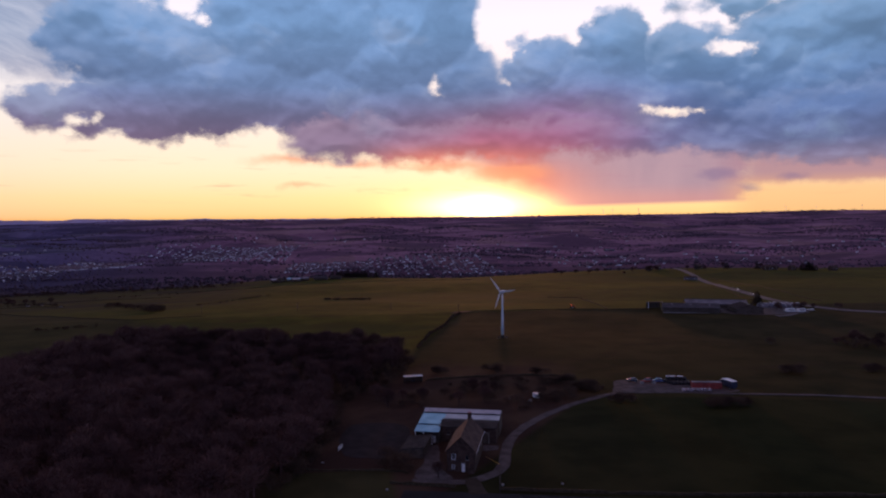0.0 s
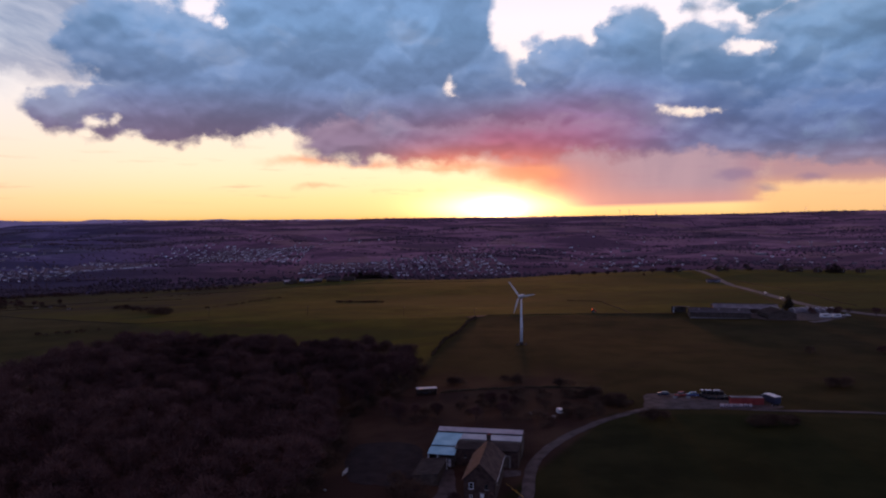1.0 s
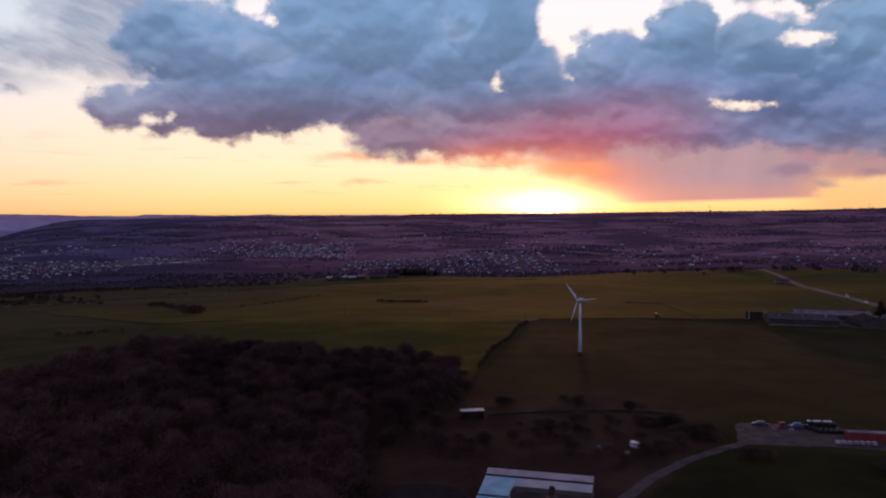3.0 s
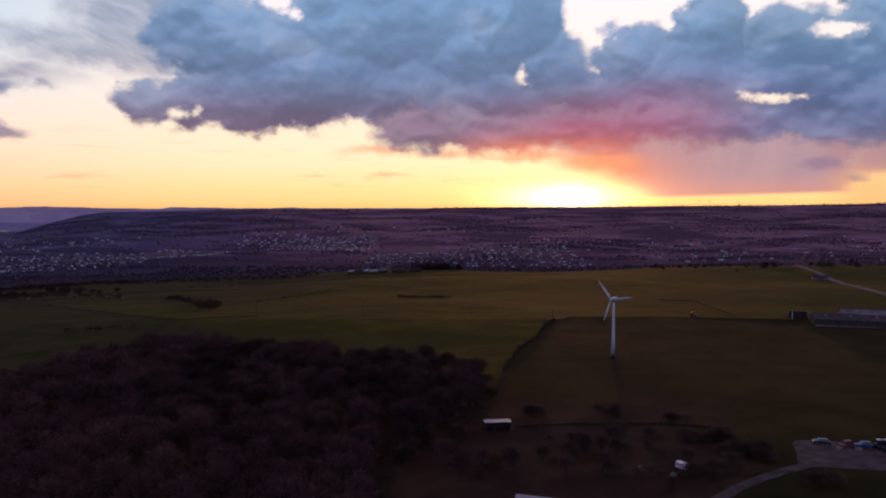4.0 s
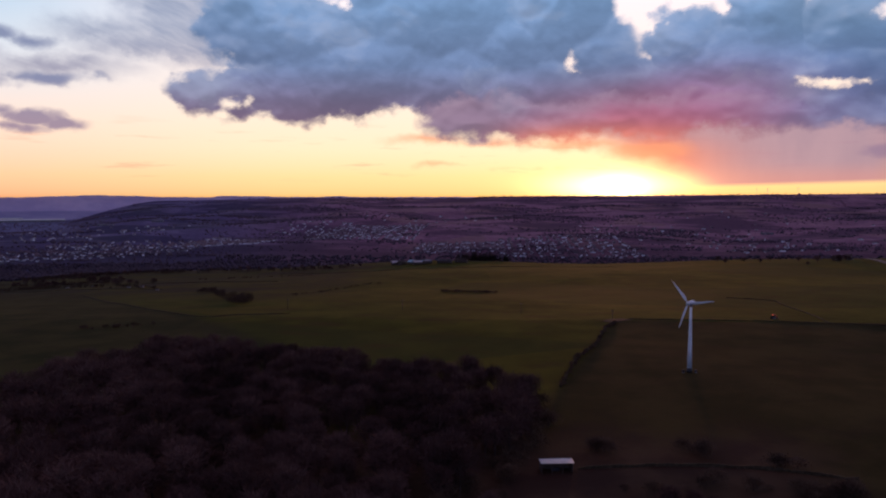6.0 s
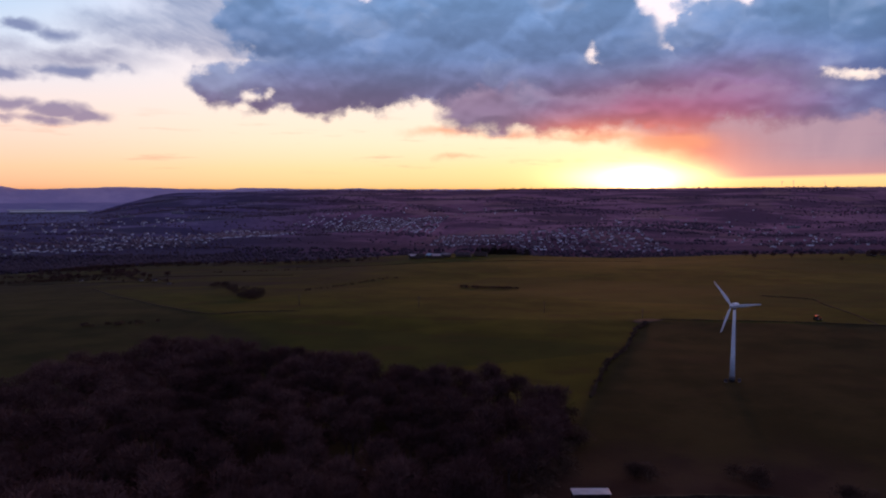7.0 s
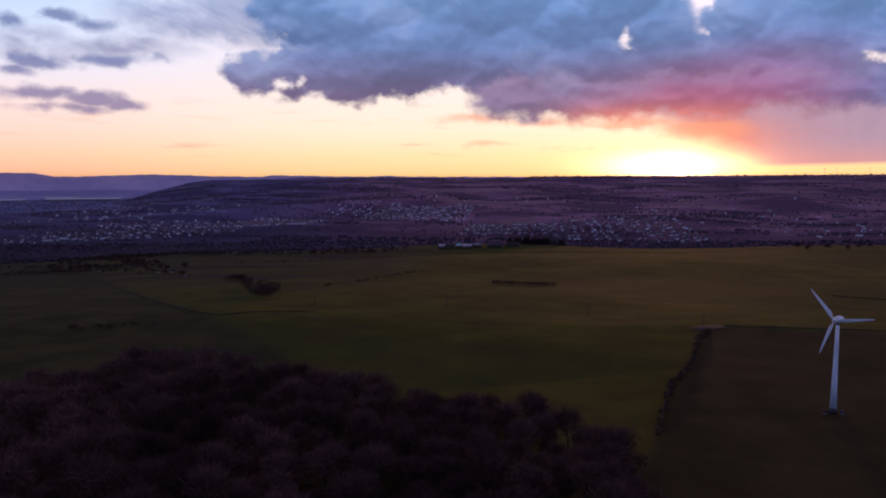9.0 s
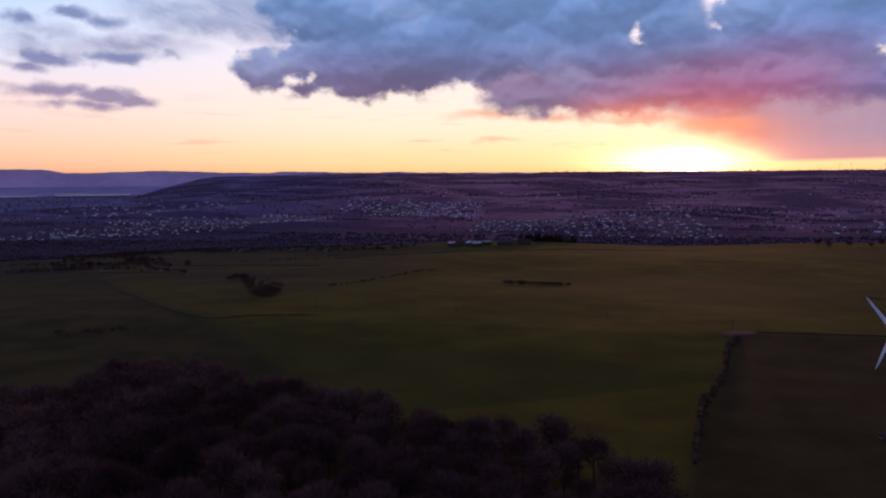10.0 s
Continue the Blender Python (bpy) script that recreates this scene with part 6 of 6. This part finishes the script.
def town():
    """Pale houses in rows on the valley side; the nearest are things of their own, the rest one mass."""
    rng = random.Random(31)
    spots = []
    # middle x, y, half width, half depth, rows, houses a row, slant of the rows
    for cx, cy, hw, hd, rows, n, slant in ((-785, 2270, 105, 130, 11, 14, 0.10), (-400, 2620, 170, 290, 19, 17, -0.25), (-75, 2080, 110, 130, 11, 14, 0.05),
                                           (215, 2080, 170, 240, 17, 16, 0.08), (-1000, 1960, 230, 280, 19, 20, 0.55), (-660, 2790, 100, 190, 7, 7, 0.1),
                                           (760, 2060, 130, 110, 4, 6, 0.1), (1260, 2150, 150, 160, 4, 5, 0.0), (1750, 2500, 260, 260, 5, 6, 0.1),
                                           (620, 2500, 260, 260, 6, 6, -0.1), (-1400, 2500, 240, 260, 8, 8, 0.3), (-250, 3150, 300, 180, 4, 6, 0.0), (1000, 3050, 420, 260, 4, 5, 0.0)):
        for r in range(rows):
            for k in range(n):
                if rng.random() < 0.2:
                    continue
                x = cx + hw * (2 * (k + rng.uniform(-0.25, 0.25)) / (n - 1) - 1)
                y = cy + hd * (2 * r / max(1, rows - 1) - 1) + slant * (x - cx) + rng.uniform(-16, 16) + 14 * math.sin(x / 60 + r)
                spots.append((x, y, math.degrees(math.atan(slant)) + rng.choice((0, 0, 0, 90, 25, -20, 60)) + rng.uniform(-14, 14), rng.choice((5, 6, 6, 7, 8, 12, 15)), rng.random()))
    spots.sort(key=lambda s: s[1])
    shapes = {}

    def shape(ln):
        if ln not in shapes:
            w = boxes((-ln / 2, ln / 2, -3.0, 3.0, -2.0, 3.2))
            wm = bpy.data.meshes.new("shell")
            w.to_mesh(wm)
            w.free()
            wm.materials.append(RENDER_WALL)
            r = prism([(-3.4, 3.0), (3.4, 3.0), (0, 5.8)], ln + 0.6, "x", -ln / 2 - 0.3)
            rm = bpy.data.meshes.new("roof")
            r.to_mesh(rm)
            r.free()
            rm.materials.append(TOWN_ROOF)
            cm = bpy.data.meshes.new("chimney")
            c = boxes((ln / 2 - 1.0, ln / 2 - 0.2, -0.5, 0.5, 4.9, 6.8))
            c.to_mesh(cm)
            c.free()
            cm.materials.append(TOWN_ROOF)
            shapes[ln] = (wm, rm, cm)
        return shapes[ln]

    verts, tris, mats, count = [], [], [], 0
    for i, (x, y, turn, ln, u) in enumerate(spots):
        if i < 280:
            word = "row of terraced houses" if ln > 11 else "small house"
            t = thing("town_house", "pale rendered " + word + " with a slate roof", "house", x, y, None, turn, "houses of the valley town")
            for me in shape(ln):
                ob = new(me.name.split(".")[0], me)
                ob.parent = t
        else:
            q = radians(turn)
            c, s = math.cos(q), math.sin(q)
            z = float(hill(x, y))
            a, b = ln / 2, ln / 2 + 0.3
            local = [(-a, -3.6, -2), (a, -3.6, -2), (a, 3.6, -2), (-a, 3.6, -2), (-a, -3.6, 3.0), (a, -3.6, 3.0), (a, 3.6, 3.0), (-a, 3.6, 3.0),
                     (-b, -4, 2.9), (b, -4, 2.9), (b, 0, 6.0), (-b, 0, 6.0), (b, 4, 2.9), (-b, 4, 2.9)]
            verts += [(x + c * p - s * r, y + s * p + c * r, z + h) for p, r, h in local]
            for f, m in (((0, 1, 5), 0), ((0, 5, 4), 0), ((1, 2, 6), 0), ((1, 6, 5), 0), ((2, 3, 7), 0), ((2, 7, 6), 0), ((3, 0, 4), 0), ((3, 4, 7), 0),
                         ((8, 9, 10), 1), ((8, 10, 11), 1), ((11, 10, 12), 1), ((11, 12, 13), 1), ((9, 12, 10), 1), ((8, 11, 13), 1)):
                tris.append([v + count for v in f])
                mats.append(m)
            count += 14
    me = quick_mesh("town", verts, tris, RENDER_WALL)
    me.materials.append(TOWN_ROOF)
    me.polygons.foreach_set("material_index", np.array(mats, np.int32))
    tagged(new("town", me), "far pale houses scattered in rows over the valley side", "town", kind="stuff")


def far_works(x, y, ln, dp, h, turn, label, z=None):
    t = thing("works_building", label, "building", x, y, z, turn, "far works")
    part("shell", boxes((-ln / 2, ln / 2, -dp / 2, dp / 2, -3, h)), WORN_SHEET, t)
    part("roof", prism([(-dp / 2 - 0.5, h), (dp / 2 + 0.5, h), (0, h + dp * 0.1)], ln + 1, "x", -ln / 2 - 0.5), SHEET if ln > 100 or ln < 40 else WORN_SHEET, t, "pale metal roof")


def valley_woods():
    """Copses and hedgerow trees on the valley side and floor, far too many to count."""
    rg = np.random.RandomState(5)
    base = bmesh.new()
    bmesh.ops.create_icosphere(base, subdivisions=1, radius=1.0)
    bv = np.array([v.co for v in base.verts])
    bf = np.array([[v.index for v in f.verts] for f in base.faces])
    base.free()
    spots = []
    for i in range(60):       # hedgerows
        x, y = rg.uniform(-2400, 2900), rg.uniform(1350, 3900)
        a = rg.choice([0.05, 0.2, -0.15, 1.3, 1.7]) + rg.normal(0, 0.1)
        for k in range(rg.randint(10, 34)):
            s = k * 9.0
            spots.append((x + math.cos(a) * s + rg.normal(0, 4), y + math.sin(a) * s + rg.normal(0, 6), rg.uniform(1.0, 2.8)))
    for i in range(85):        # copses
        x, y = rg.uniform(-2300, 2800), rg.uniform(1380, 3900)
        w, d = rg.uniform(25, 130), rg.uniform(10, 45)
        for k in range(int(w * d / 36) + 10):
            spots.append((x + rg.normal(0, w / 1.6), y + rg.normal(0, d / 1.6), rg.uniform(2.0, 4.4)))
    px, py = rg.uniform(-2600, 3000, 52000), rg.uniform(1400, 4300, 52000)     # trees strewn in drifts over the whole valley
    drift = np.sin(px / 170 + 1.3 * np.sin(py / 140)) + np.sin(py / 95 + 1.1 * np.sin(px / 210)) + 0.7 * np.sin(px / 47 + py / 39) + rg.normal(0, 0.5, 52000)
    for x, y in zip(px[drift > 0.9], py[drift > 0.9]):
        spots.append((x, y, rg.uniform(1.4, 3.6)))
    for i in range(420):       # along the skyline
        spots.append((rg.uniform(-1500, 3300), 4385 + rg.normal(0, 22), rg.uniform(1.5, 4.0)))
    low = [(math.sin(a) * d, 60 + math.cos(a) * d, r) for a, d, r in zip(np.radians(rg.uniform(-48, -22, 2000)), rg.uniform(3300, 4200, 2000), rg.uniform(1.4, 3.4, 2000))]      # out on the lowland before the moors
    slope = [(rg.uniform(-620, 1100), rg.uniform(1330, 1820), rg.uniform(2.0, 4.6)) for i in range(3200)]      # the wooded slope below the plateau
    slope += [(rg.uniform(-1300, -560), rg.uniform(1170, 1620), rg.uniform(2.0, 4.4)) for i in range(3400)]      # and its foot further west

    def mass(name, label, places, material, heights):
        p = np.array(places)
        n, k = len(p), len(bv)
        shape = p[:, 2:3] * rg.uniform(0.75, 1.25, (n, 3))
        v = bv[None] * shape[:, None] * rg.uniform(0.72, 1.2, (n, k, 1)) + np.stack([p[:, 0], p[:, 1], heights(p[:, 0], p[:, 1]) + p[:, 2] * 0.55], 1)[:, None]
        f = bf[None] + (np.arange(n) * k)[:, None, None]
        tagged(new(name, quick_mesh(name, v.reshape(-1, 3), f.reshape(-1, 3), material)), label, "woods", kind="stuff")

    mass("valley_woods", "far bare copses and hedgerows across the valley in hazy tones", spots, HAZY_WOOD, hill)
    mass("lowland_trees", "scattered dark trees on the far lowland", low, HAZY_WOOD, lambda x, y: np.interp(np.hypot(x, y - 60), (3250, 3450, 4250), (-110, -76, -58)))
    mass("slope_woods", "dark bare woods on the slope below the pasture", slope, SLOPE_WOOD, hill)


def cottage(x, y, turn, ln, label):
    t = thing("cottage", label, "house", x, y, None, turn, "cottages on the rim")
    part("shell", prism([(-3.2, -0.6), (3.2, -0.6), (3.2, 4.6), (0, 7.0), (-3.2, 4.6)], ln, "x", -ln / 2), STONE, t)
    for s in (-1, 1):
        part("roof_slope", prism([(0, 7.0), (s * 3.6, 4.3), (s * 3.6, 4.5), (0, 7.25)], ln + 0.6, "x", -ln / 2 - 0.3), SLATE, t)
    part("chimney", boxes((ln / 2 - 1.2, ln / 2 - 0.4, -0.4, 0.4, 6.2, 8.2)), STONE, t)
    for wx in (-ln * 0.3, ln * 0.3):
        for wz in (0.9, 3.0):
            window_part(t, wx, -3.22, wz, 1.0, 1.1)
    part("door", boxes((-0.45, 0.45, -3.27, -3.2, -0.2, 2.0)), TIMBER, t)


for x, y, tn, ln in ((444, 1052, 10, 9), (462, 1060, -15, 8), (521, 1048, 25, 11), (596, 985, 5, 12), (612, 992, -20, 9), (628, 972, 15, 10), (655, 962, 0, 9), (680, 955, 10, 11)):
    cottage(x, y, tn, ln, "dim stone cottage on the rim of the pasture")
town()
far_works(-2440, 3600, 170, 34, 8, 30, "long pale warehouse far out on the valley floor", -58)
far_works(-2230, 3470, 330, 60, 9, 28, "long pale warehouse range far out on the valley floor", -62)
far_works(-2560, 3330, 200, 50, 9, 33, "long pale warehouse range far out on the valley floor", -66)
far_works(-2800, 3420, 90, 30, 8, 35, "pale warehouse far out on the valley floor", -60)
far_works(-1500, 2860, 60, 16, 5, 12, "pale works building below the hill")
far_works(-1330, 2950, 45, 18, 7, 5, "pale works building below the hill")
far_works(-1080, 1640, 20, 12, 6, 5, "white building at the foot of the slope")
far_works(1330, 2350, 34, 12, 6, -10, "white farm buildings on the valley side")
far_works(2100, 2700, 44, 14, 7, -5, "white works on the valley side")
far_works(960, 2640, 40, 12, 6, 0, "pale terrace on the valley side")
valley_woods()
for k, (x, y, s) in enumerate(((1560, 4390, 1.2), (1625, 4400, 1.25), (1790, 4385, 1.3), (2790, 4380, 1.2), (3010, 4390, 1.1), (3330, 4380, 1.2))):
    t = copy_thing(TURBINE, pose(x, y, float(hill(x, y)) - 1, 0, 0, -30 - 11 * k))
    t.name = "wind_turbine"
    t.scale = (s, s, s)
    tagged(t, "distant wind turbine standing on the ridge", "wind turbine", "ridge turbines")
